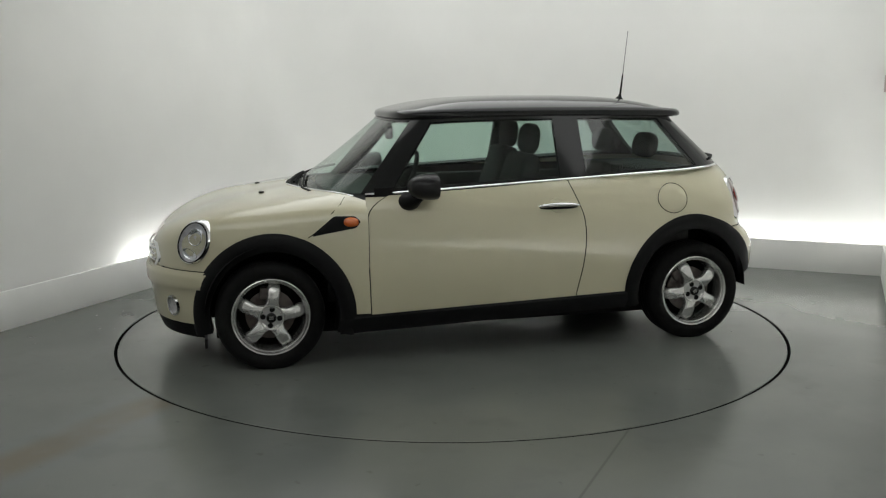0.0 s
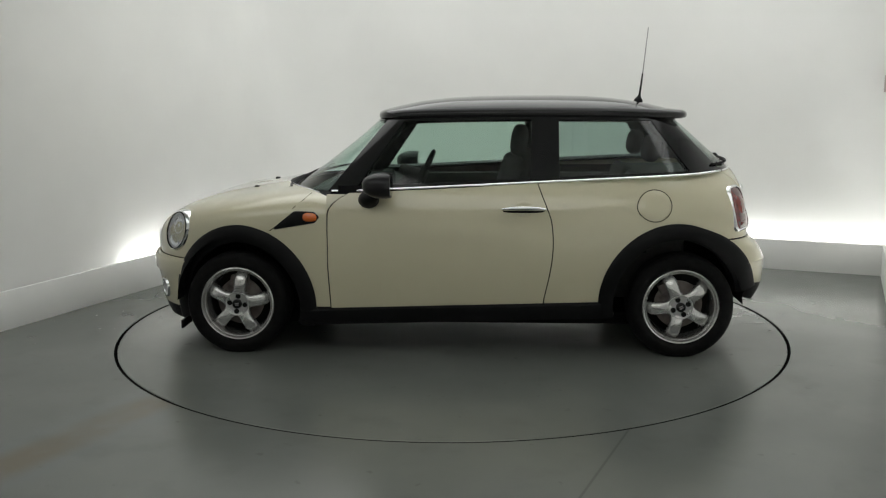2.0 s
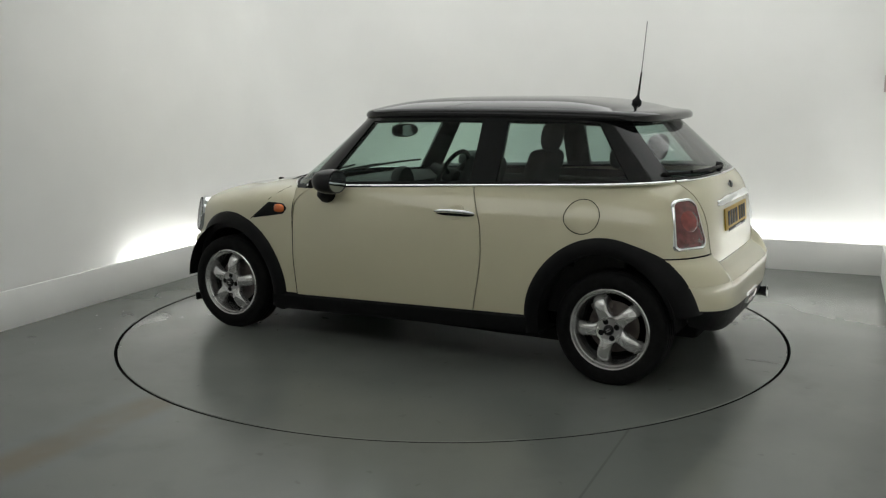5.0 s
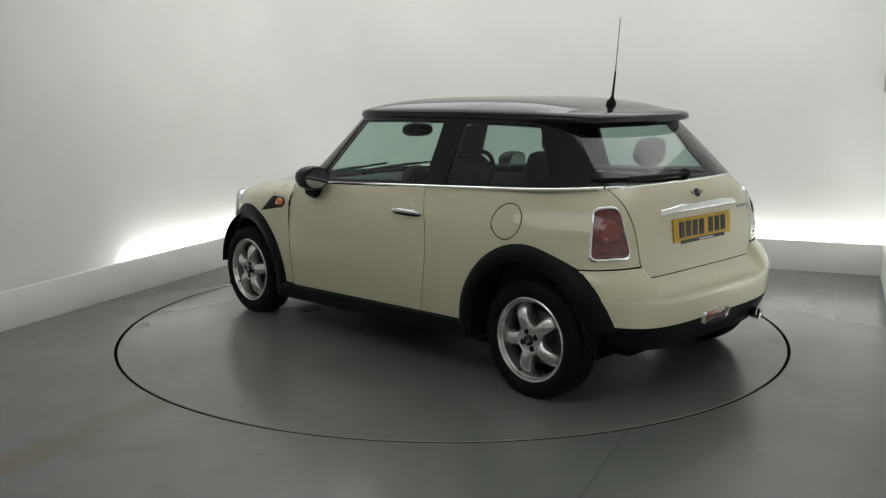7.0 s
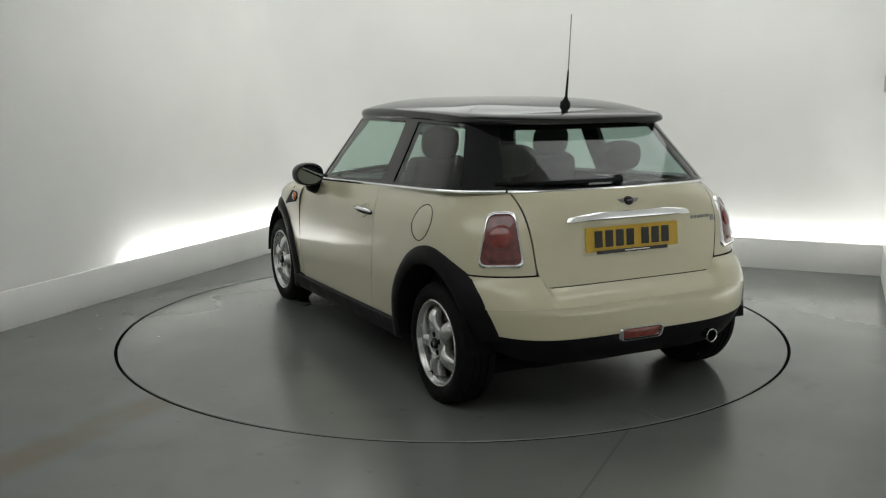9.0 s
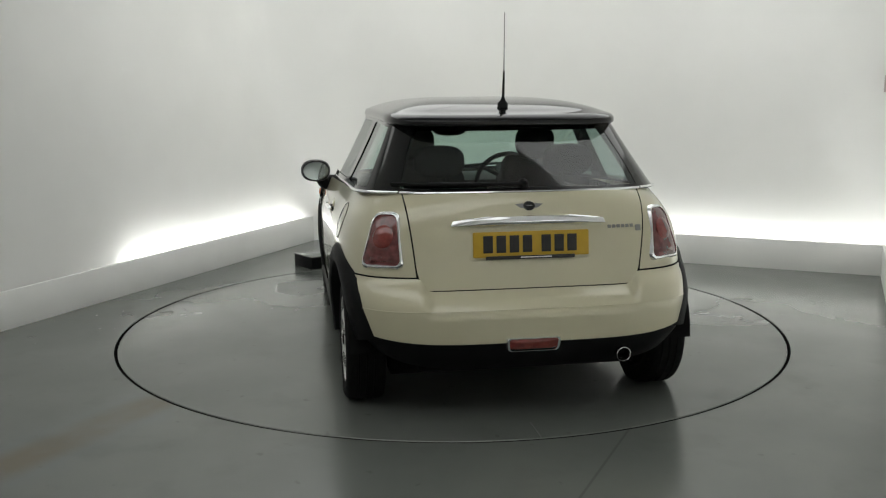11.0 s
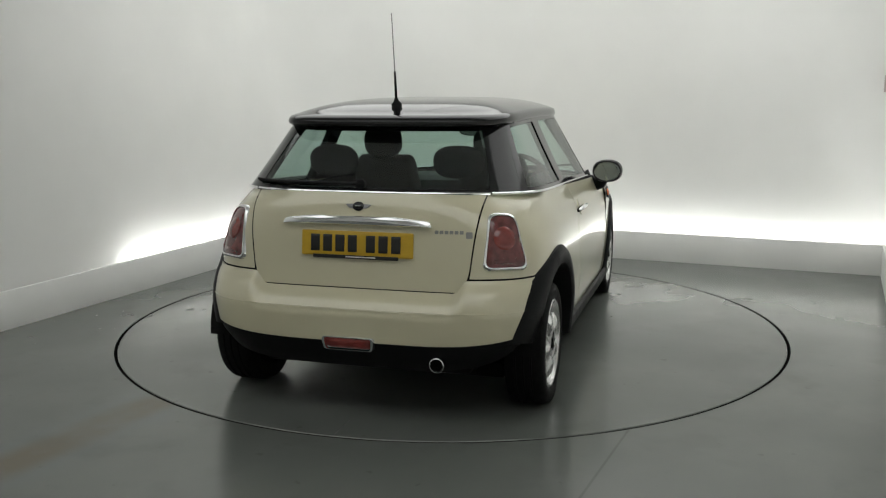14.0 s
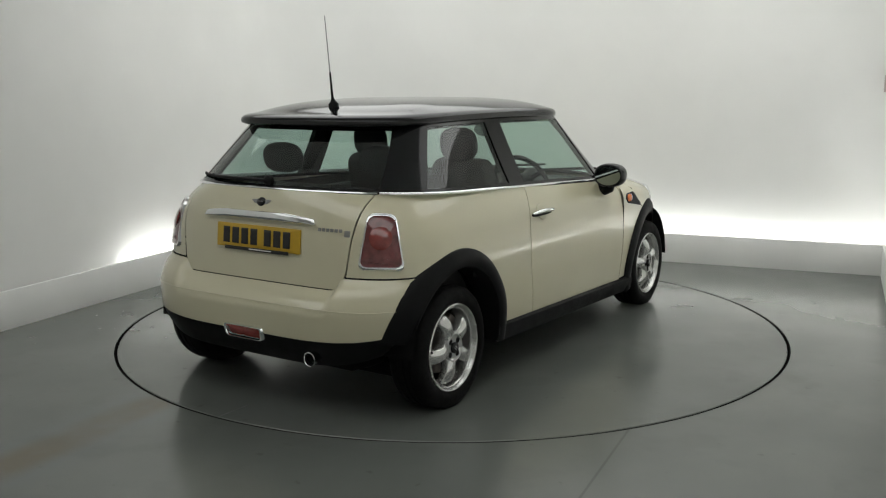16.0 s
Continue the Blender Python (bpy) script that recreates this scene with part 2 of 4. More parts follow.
def build_room():
    # floor with a round hole for the turntable
    GAP = 0.017
    bm = bmesh.new()
    seg = 160
    corners = [room(-COVE, -COVE), room(WIDE + COVE, -COVE), room(WIDE + COVE, LONG), room(-COVE, LONG)]

    def reach(ang):
        d = Vector((math.cos(ang), math.sin(ang), 0))
        best = 1e9
        for i in range(4):
            p, q = corners[i], corners[(i + 1) % 4]
            e = q - p
            den = d.x * e.y - d.y * e.x
            if abs(den) > 1e-9:
                t = (p.x * e.y - p.y * e.x) / den
                s = (p.x * d.y - p.y * d.x) / den
                if t > 0 and -1e-6 <= s <= 1 + 1e-6:
                    best = min(best, t)
        return best
    corners = [c - TABLE for c in corners]
    angs = sorted([2 * math.pi * j / seg for j in range(seg)] + [math.atan2(c.y, c.x) % (2 * math.pi) for c in corners])
    rows = [[(math.cos(a) * (TABLE_R + GAP), math.sin(a) * (TABLE_R + GAP), zz) for a in angs] for zz in (-0.05, 0.0)]
    rows.append([(math.cos(a) * reach(a), math.sin(a) * reach(a), 0) for a in angs])
    sheet(bm, rows, closed=True, flip=True)
    tidy(bm, 1e-5)
    bm.transform(Matrix.Translation(TABLE))
    f = part("floor", bm, M_FLOOR, smooth=False)
    tagged(f, "grey painted concrete floor, scuffed and slightly glossy", "floor", kind="structure")
    # sheet under the gap, blackened to imitate the shade down there
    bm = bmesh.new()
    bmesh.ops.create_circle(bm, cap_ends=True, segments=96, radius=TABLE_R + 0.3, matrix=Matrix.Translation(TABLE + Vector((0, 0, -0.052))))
    tagged(part("pit_floor", bm, M_GAP, smooth=False), "bottom of the gap round the turntable, coloured black as shade", "floor", kind="structure")

    t = 0.12
    W = [("wall_back", -COVE - t, WIDE + COVE + t, -COVE - t, -COVE), ("wall_left", -COVE - t, -COVE, -COVE, LONG),
         ("wall_right", WIDE + COVE, WIDE + COVE + t, -COVE, LONG), ("wall_front", -COVE - t, WIDE + COVE + t, LONG, LONG + t)]
    for name, b0, b1, a0, a1 in W:
        ob = slab(name, b0, b1, a0, a1, 0, HIGH, M_WALL)
        tagged(ob, "plain matt white painted studio wall", "wall")
    R = 0.75
    bm = bmesh.new()
    rows = [[room(-COVE + 0.002 + R * (1 - math.cos(a)), -COVE + 0.002 + R * (1 - math.sin(a)), z) for a in np.linspace(0, math.pi / 2, 33)] for z in (0, HIGH)]
    for row, z in zip(rows, (0, HIGH)):
        row.insert(0, room(-COVE + 0.001, -COVE + R + 0.5, z))
        row.append(room(-COVE + R + 0.5, -COVE + 0.001, z))
    sheet(bm, rows)
    tagged(part("wall_corner", bm, M_WALL), "rounded white corner between two studio walls", "wall", kind="structure")
    c = slab("ceiling", -COVE - t, WIDE + COVE + t, -COVE - t, LONG + t, HIGH, HIGH + 0.1, M_CEIL)
    tagged(c, "plain white ceiling", "ceiling")
    # low ledges that hide the strip lights
    th = 0.025
    L = [("ledge_back", 0, WIDE, -th, 0.0), ("ledge_left", -th, 0, -th, LONG), ("ledge_right", WIDE, WIDE + th, -th, LONG)]
    for name, b0, b1, a0, a1 in L:
        ob = slab(name, b0, b1, a0, a1, 0, LEDGE_H, M_LEDGE, 0.002)
        tagged(ob, "low white ledge along the wall hiding strip lights", "ledge")
    S = [("back", 0.02, WIDE - 0.02, -0.10, -0.06), ("left", -0.10, -0.06, 0.02, 2.55), ("right", WIDE + 0.06, WIDE + 0.10, 0.02, LONG - 0.2)]
    for name, b0, b1, a0, a1 in S:
        ob = slab("strip_light", b0, b1, a0, a1, 0.15, 0.175, M_COVE, kind="")
        tagged(ob, "glowing white strip light behind the low ledge", "strip light", "strip lights")


def build_ceiling_lights():
    for b in (0.90, 2.50, 4.10):
        for a in (0.82, 2.56, 5.75):
            lamp = thing("ceiling_light", "large flat square white ceiling light panel", "ceiling light", "ceiling lights")
            lamp.matrix_basis = Matrix.Translation(room(b, a, HIGH)) @ Matrix.Rotation(ROOM_TURN, 4, "Z")
            part("frame", box_bm(-0.795, 0.795, -0.86, 0.86, -0.02, -0.001, 0.004), M_LEDGE, lamp)
            part("diffuser", box_bm(-0.785, 0.785, -0.84, 0.84, -0.026, -0.018), M_PANEL, lamp, smooth=False)


build_room()
build_ceiling_lights()

# ---------------------------------------------------------------- turntable
turntable = thing("turntable", "round grey painted turntable set flush in the floor", "turntable")
bm = lathe([(0.0, 0.0), (0.6, 0.0), (1.3, 0.0), (TABLE_R - 0.004, 0.0), (TABLE_R, -0.004), (TABLE_R, -0.045), (0.0, -0.045)], 160)
bm.transform(Matrix.Rotation(radians(90), 4, "X"))
part("deck", bm, M_TABLE, turntable)
# added ring just below the surface, coloured dark as the gap's shade
part("gap_ring", ring_bm(TABLE_R, TABLE_R + 0.016, -0.003, 160), M_GAP, turntable, "flat dark ring standing in for the shaded gap round the edge")
part("seam", box_bm(-TABLE_R + 0.003, -1.80, -0.038, -0.0325, -0.002, 0.0010), M_SEAM, turntable, "dark seam in the deck", smooth=False)

# ---------------------------------------------------------------- the car: shape (x forward, y to its left, z up, origin between the axles)
AXLE, HUB_Z, TYRE_R = 1.217, 0.279, 0.287
ARCH_F, ARCH_R = (1.195, 0.275), (-1.185, 0.300)
XF0, XR0 = 0.70, -0.75          # where the flat side ends, front and rear
width_at = curve_through((0.15, 0.30, 0.50, 0.65, 0.78, 0.88, 0.95, 1.02), (0.800, 0.815, 0.830, 0.828, 0.810, 0.775, 0.735, 0.690))
tail_at = curve_through((0.20, 0.30, 0.38, 0.50, 0.58, 0.615, 0.640, 0.80, 0.93, 1.02), (-1.66, -1.715, -1.735, -1.738, -1.706, -1.676, -1.645, -1.632, -1.605, -1.560))
nose_at = curve_through((0.13, 0.20, 0.28, 0.36, 0.44, 0.48, 0.503, 0.515), (1.80, 1.826, 1.838, 1.848, 1.862, 1.862, 1.851, 1.836))
bonnet_z = curve_through((0.70, 1.05, 1.22, 1.40, 1.55, 1.75, 1.95), (0.932, 0.904, 0.883, 0.868, 0.846, 0.802, 0.748))


def belt(x):
    return 0.928 - 0.048 * np.asarray(x)


def sgn_pow(v, e):
    return np.sign(v) * np.abs(v) ** e


tail_round = curve_through((0.20, 0.60, 0.80, 0.90, 1.02), (4.6, 4.8, 4.6, 4.2, 3.2))


def side_y(x, z):
    """Half width of the body at a place on its side."""
    x, z = np.asarray(x, float), np.asarray(z, float)
    w = width_at(z)
    f = np.clip((x - XF0) / (nose_at(np.minimum(z, 0.515)) - XF0), 0, 1)
    r = np.clip((XR0 - x) / (XR0 - tail_at(z)), 0, 1)
    return w * (1 - f**2.7) ** (1 / 2.7) * (1 - r**tail_round(z)) ** (1 / tail_round(z))


def tail_pt(psi, z):
    """psi: 0 at the side (x = XR0), 90 degrees at the middle of the tail."""
    c, s = np.cos(psi), np.sin(psi)
    e = 2 / tail_round(z)
    return np.stack(np.broadcast_arrays(XR0 + (tail_at(z) - XR0) * sgn_pow(s, e), width_at(z) * sgn_pow(c, e), z), -1)


def tail_psi(y, z):
    return np.arccos(np.clip(np.asarray(y) / width_at(z), 0, 1) ** (tail_round(z) / 2))


def flank(q, z):
    """q below 0: the flat side, x = XR0 - q; above 0: round the rear corner (q = psi)."""
    q, z = np.broadcast_arrays(np.asarray(q, float), np.asarray(z, float))
    p = tail_pt(np.clip(q, 0, math.pi / 2), z)
    flat = np.stack([XR0 - q, side_y(XR0 - q, z), z], -1)
    return np.where((q < 0)[..., None], flat, p)


def nose_pt(psi, tau):
    """psi: 0 straight ahead, 90 at the side; tau: 1 at the foot of the bonnet's curve, 0 towards the cowl."""
    a = 2.7
    e = 2 / a
    psi = np.clip(psi, 0.0, math.pi / 2)
    cp, sp = sgn_pow(np.cos(psi), e), sgn_pow(np.sin(psi), e)
    b = 3.5 + 4.0 * np.sin(psi) ** 1.6
    k2, k1 = 0.4395 * sp**2 + 1e-6, 1.14 * cp             # the cowl line, a shallow curve ahead of the windscreen
    rc = (-k1 + np.sqrt(k1**2 + 4 * k2 * 0.36)) / (2 * k2)
    t0 = np.arcsin(np.clip(rc ** (b / 2), 0, 1))
    t = np.clip(t0 + (math.pi / 2 - t0) * tau, 0.0, math.pi / 2 - 1e-6)
    rho, zf = np.sin(t) ** (2 / b), np.cos(t) ** (2 / b)
    x = XF0 + (1.84 - XF0) * rho * cp
    y = 0.8303 * rho * sp
    top = bonnet_z(x) - 0.030 * (y / 0.75) ** 2
    return np.stack([x, y, 0.511 + (top - 0.511) * zf], -1)


def clear_arch(p, r=0.385):
    """Pushes a point of the bodywork out of the wheel openings."""
    p = np.array(p, float)
    if abs(p[1]) > 0.45:
        for ax, az in (ARCH_F, ARCH_R):
            d = math.hypot(p[0] - ax, p[2] - az)
            if 1e-6 < d < r:
                p[0], p[2] = ax + (p[0] - ax) * r / d, az + (p[2] - az) * r / d
    return p


def near_arch(grow=0.3868):
    def keep(c):
        if abs(c.y) < 0.45:
            return True
        for ax, az in (ARCH_F, ARCH_R):
            if math.hypot(c.x - ax, c.z - az) < grow:
                return False
        return True
    return keep


# greenhouse: outline at height u (0 belt, 1 under the roof)
def cabin_pt(q, u):
    """q 0..1 front arc from the middle to the side, 1..2 the side, 2..3 the rear arc to the middle."""
    q, u = np.broadcast_arrays(np.asarray(q, float), np.asarray(u, float))
    lean = u + 0.10 * u * (1 - u)
    W = 0.728 + (0.560 - 0.728) * lean
    xs, xf = 0.30 + (0.02 - 0.30) * u, 1.00 + (0.46 - 1.00) * (u + 0.16 * u * (1 - u))
    xb, xr = -0.98 + 0.10 * u, -1.56 + (-1.235 + 1.56) * (u - 0.10 * u * (1 - u))
    af, ar = 2.8 + 0.9 * u, 2.9 + 0.7 * u
    psi = np.clip(q, 0, 1) * math.pi / 2
    fx, fy = xs + (xf - xs) * sgn_pow(np.cos(psi), 2 / af), W * sgn_pow(np.sin(psi), 2 / af)
    psr = np.clip(q - 2, 0, 1) * math.pi / 2
    rx, ry = xb + (xr - xb) * sgn_pow(np.sin(psr), 2 / ar), W * sgn_pow(np.cos(psr), 2 / ar)
    sx = xs + (xb - xs) * (q - 1)
    x = np.where(q < 1, fx, np.where(q < 2, sx, rx))
    y = np.where(q < 1, fy, np.where(q < 2, W, ry))
    zt = 1.303 - 0.012 * ((x + 0.35) / 0.8) ** 2
    z = belt(x) + 0.004 + u * (zt - belt(x) - 0.004)
    return np.stack([x, y, z], -1)


@functools.lru_cache(maxsize=None)
def q_of_x(x, u):
    """The place q on the cabin's outline that has this x, at height u."""
    lo, hi = 0.0, 3.0
    for _ in range(26):
        mid = (lo + hi) / 2
        if cabin_pt(mid, u)[0] > x:
            lo = mid
        else:
            hi = mid
    return lo


def patch(fn, u0, u1, n, m, spread=None):
    """Rows from u0(v) to u1(v) for v in 0..1; fn(u, v)."""
    out = []
    for i in range(n + 1):
        row = []
        for j in range(m + 1):
            k, v = i / n, j / m
            row.append(fn(u0(v) + (u1(v) - u0(v)) * k, v))
        out.append(row)
    return out


def bm_of(pts, keep=None, thick=0.0, flip=False, mirror=False, push=True):
    bm = bmesh.new()
    if keep and push:
        pts = [[clear_arch(p) for p in row] for row in pts]
    sheet(bm, pts, keep, flip)
    tidy(bm)
    bmesh.ops.recalc_face_normals(bm, faces=bm.faces[:])
    # normals point away from the car's middle
    bm.normal_update()
    if sum((f.normal.dot(f.calc_center_median() - Vector((0, 0, 0.6))) * f.calc_area()) for f in bm.faces) < 0:
        bmesh.ops.reverse_faces(bm, faces=bm.faces[:])
    if thick:
        bm.normal_update()
        bmesh.ops.solidify(bm, geom=bm.faces[:], thickness=thick)
    if mirror:
        mirror_y(bm)
    return bm


def both(name, make, mat, parent, label=""):
    """The same part on the left and on the right of the car."""
    return [part(name, make(), mat, parent, label), part(name, mirror_y(make()), mat, parent, label)]


def ring_strip(fn, r0, r1, n):
    return [[fn(r, k / n) for k in range(n + 1)] for r in (r0, r1)]


G = 0.0025   # half a shut line
car = thing("car", "cream three-door hatchback with black roof on the turntable", "car")


def sill_top(x):
    return 0.292 - 0.030 * x


def door_front(z):
    return 0.6985 - 0.020 * max(0.0, (0.5 - z) / 0.5) - 0.11 * max(0.0, (z - 0.775) / 0.118) ** 2.2


def door_rear(z):
    t = (z - 0.30) / 0.65
    return -0.475 - 0.049 * math.sin(math.pi * min(1, max(0, t * 1.0))) ** 1.2 + 0.035 * max(0, t - 0.7) / 0.3


def build_shell():
    # inner dark tub that closes the gaps
    def tub():
        rows = []
        for z in np.linspace(0.31, 0.93, 8):
            qs = np.concatenate([np.linspace(-1.42, 0, 14), np.linspace(0.08, math.pi / 2, 14)])
            pts = flank(qs, np.full(len(qs), max(z, 0.70)))
            rows.append([(p[0] * 0.97, p[1] * 0.955, z) for p in pts])
        return bm_of(rows, near_arch(0.40), push=False)
    both("inner_panel", tub, M_DARK, car)

    # bonnet with the tops of the front wings
    def bonnet():
        n, m = 46, 36
        psis = np.linspace(0, math.pi / 2, n + 1)
        rows = []
        for ps in psis:
            col = [nose_pt(ps, 1 - (1 - t) ** 2.4) for t in np.linspace(0, 1, m + 1)]
            rows.append(col)
        return rows
    pts = bonnet()
    full = [[np.array([p[0], -p[1], p[2]]) for p in row] for row in pts[:0:-1]] + pts
    part("bonnet", bm_of(full, near_arch()), M_CREAM, car)

    # front wings below the bonnet's curve, back to the door
    def wing(back):
        rows = []
        for k in np.linspace(0, 1, 44):
            row = []
            for z in np.linspace(0.27, 0.524, 20):
                x0, x1 = (door_front(z) + G * 1.2, ARCH_F[0]) if back else (ARCH_F[0], 1.72)
                x = x0 + (x1 - x0) * k
                row.append((x, float(side_y(x, z)) - 0.0006, z))
            rows.append(row)
        return bm_of(rows, near_arch())
    both("wing", lambda: wing(True), M_CREAM, car)
    both("wing_corner", lambda: wing(False), M_CREAM, car)

    # front bumper wraps round the nose
    def bumper_front(z0, z1, base, proud=0.0):
        rows = []
        for ps in np.linspace(-math.pi / 2 * 0.90, math.pi / 2 * 0.90, 161):
            row = []
            if proud and abs(ps) > 1.12:
                continue
            grow = base + proud * max(0.0, 1 - (abs(ps) / 1.10) ** 6)
            for z in np.linspace(z0, z1, 12):
                e = 2 / 2.7
                x = XF0 + (float(nose_at(z)) + grow - XF0) * abs(math.cos(ps)) ** e
                y = math.copysign((float(width_at(z)) + grow) * abs(math.sin(ps)) ** e, ps)
                row.append((x, y, z))
            rows.append(row)
        return bm_of(rows, near_arch(0.39), 0.012, push=False)
    part("front_bumper", bumper_front(0.222, 0.511, 0.006), M_CREAM, car)
    part("bumper_lip", bumper_front(0.418, 0.500, 0.005, 0.011), M_CREAM, car)
    part("front_valance", bumper_front(0.145, 0.218, -0.002), M_PLASTIC, car, "black plastic lower edge")

    # doors
    def door():
        rows = []
        for z in np.linspace(0, 1, 26):
            row = []
            for k in np.linspace(0, 1, 30):
                zz0 = 0.25
                zz = zz0 + 0.03 + (0.90 - zz0 - 0.03) * z
                x0, x1 = door_front(zz) - G * 1.2, door_rear(zz) + G * 1.2
                x = x0 + (x1 - x0) * k
                zl = float(sill_top(x)) - 0.01
                zt = float(belt(x)) - 0.006
                zz = zl + (zt - zl) * z
                x0, x1 = door_front(zz) - G * 1.2, door_rear(zz) + G * 1.2
                x = x0 + (x1 - x0) * k
                row.append((x, float(side_y(x, zz)), zz))
            rows.append(row)
        return bm_of(rows, None, 0.010)
    doors = both("door", door, M_CREAM, car)

    # the wing reaches back over the top of the door's front edge
    def wing_tip():
        rows = []
        for z in np.linspace(0.70, 0.889, 16):
            x0 = door_front(z) + G * 1.2
            rows.append([(x, float(side_y(x, z)), z) for x in np.linspace(x0, 0.704, 8)])
        return bm_of(rows, None, 0.006)
    both("wing_tip", wing_tip, M_CREAM, car)

    # rear quarters, round to the tailgate's shut line
    def gate_y(z):
        return 0.500 + 0.045 * max(0.0, (z - 0.62) / 0.38)

    def quarter():
        rows = []
        for v in np.linspace(0, 1, 34):
            row = []
            zg = 0.645 + (0.995 - 0.645) * v
            for k in np.linspace(0, 1, 90):
                # first guess of the height, then the true one by x
                zl0 = 0.30
                zz = zl0 + (0.96 - zl0) * v
                q0 = XR0 - (door_rear(zz) - G * 1.2)
                q1 = float(tail_psi(gate_y(max(zz, 0.6)) + G * 1.5, zz))
                q = q0 + (q1 - q0) * k
                x = XR0 - q if q < 0 else float(tail_pt(q, zz)[0])
                lo = min(1.0, max(0.0, (-0.90 - x) / 0.5))
                zl = (float(sill_top(x)) - 0.01) * (1 - lo) + 0.648 * lo
                zt = float(belt(x)) - 0.006
                zz = zl + (zt - zl) * v
                q0 = XR0 - (door_rear(zz) - G * 1.2)
                q1 = float(tail_psi(gate_y(max(zz, 0.6)) + G * 1.5, zz))
                q = q0 + (q1 - q0) * k
                row.append(flank(q, zz))
            rows.append(row)
        return bm_of(rows, near_arch())
    both("rear_quarter", quarter, M_CREAM, car)

    # tailgate, lower half
    def gate(z0, z1, inner, n=24):
        rows = []
        for z in np.linspace(z0, z1, n):
            row = []
            for k in np.linspace(-1, 1, 45):
                # rounded lower corners
                cut = 0.05 * max(0.0, (0.70 - z) / 0.12) ** 3
                y = (gate_y(z) - G - cut) * k
                zs = max(z, 0.645)
                ps = float(tail_psi(abs(y), zs))
                p = tail_pt(ps, zs)
                row.append((p[0] - 0.12 * (zs - z), math.copysign(p[1], y) if y else 0.0, z + (belt(p[0]) - 1.0) * (z - z0) / (z1 - z0)))
            rows.append(row)
        return bm_of(rows, None, 0.012)
    tailgate = part("tailgate", gate(0.590, 0.998, 0), M_CREAM, car)

    # rear bumper
    def bumper_rear(z0f, z1f, grow, psi0=0.20, tuck=0.0):
        rows = []
        for ps in np.linspace(psi0, math.pi - psi0, 110):
            row = []
            for v in np.linspace(0, 1, 18):
                pp = ps if ps < math.pi / 2 else math.pi - ps
                yy = float(tail_pt(pp, 0.5)[1])
                z = z0f(yy) + (z1f(yy) - z0f(yy)) * v
                zt = z1f(yy)
                zm = z + max(0.0, (z - 0.44) / (zt - 0.44)) * (0.646 - zt) if zt > 0.5 else z
                p = tail_pt(pp, zm)
                d = grow
                row.append((p[0] - d * math.sin(pp), (p[1] + d * math.cos(pp)) * (1 - tuck * (1 - v) ** 1.5) * (1 if ps < math.pi / 2 else -1), z))
            rows.append(row)
        return bm_of(rows, near_arch(0.39), 0.010, push=False)
    def step(yy):
        t = min(1, max(0, (yy - 0.445) / 0.05))
        return t * t * (3 - 2 * t)
    edge = lambda yy: 0.368 + 0.040 * (yy / 0.75) ** 4
    part("rear_bumper", bumper_rear(edge, lambda yy: 0.585 + 0.057 * step(yy), 0.006), M_CREAM, car)
    part("rear_valance", bumper_rear(lambda yy: 0.245 + 0.075 * (yy / 0.75) ** 5, lambda yy: edge(yy) - 0.004, 0.002, tuck=0.07), M_PLASTIC, car, "black plastic lower edge")
    # crease along the bumper
    path = []
    for ps in np.linspace(0.45, math.pi - 0.45, 40):
        pp = min(ps, math.pi - ps)
        p = tail_pt(pp, 0.515)
        path.append((p[0] - 0.006 * math.sin(pp), (p[1] + 0.004) * (1 if ps < math.pi / 2 else -1), 0.515))
    part("bumper_crease", tube_bm(path, 0.0020, 6), M_CREAM, car)
    return doors, tailgate


doors, tailgate = build_shell()


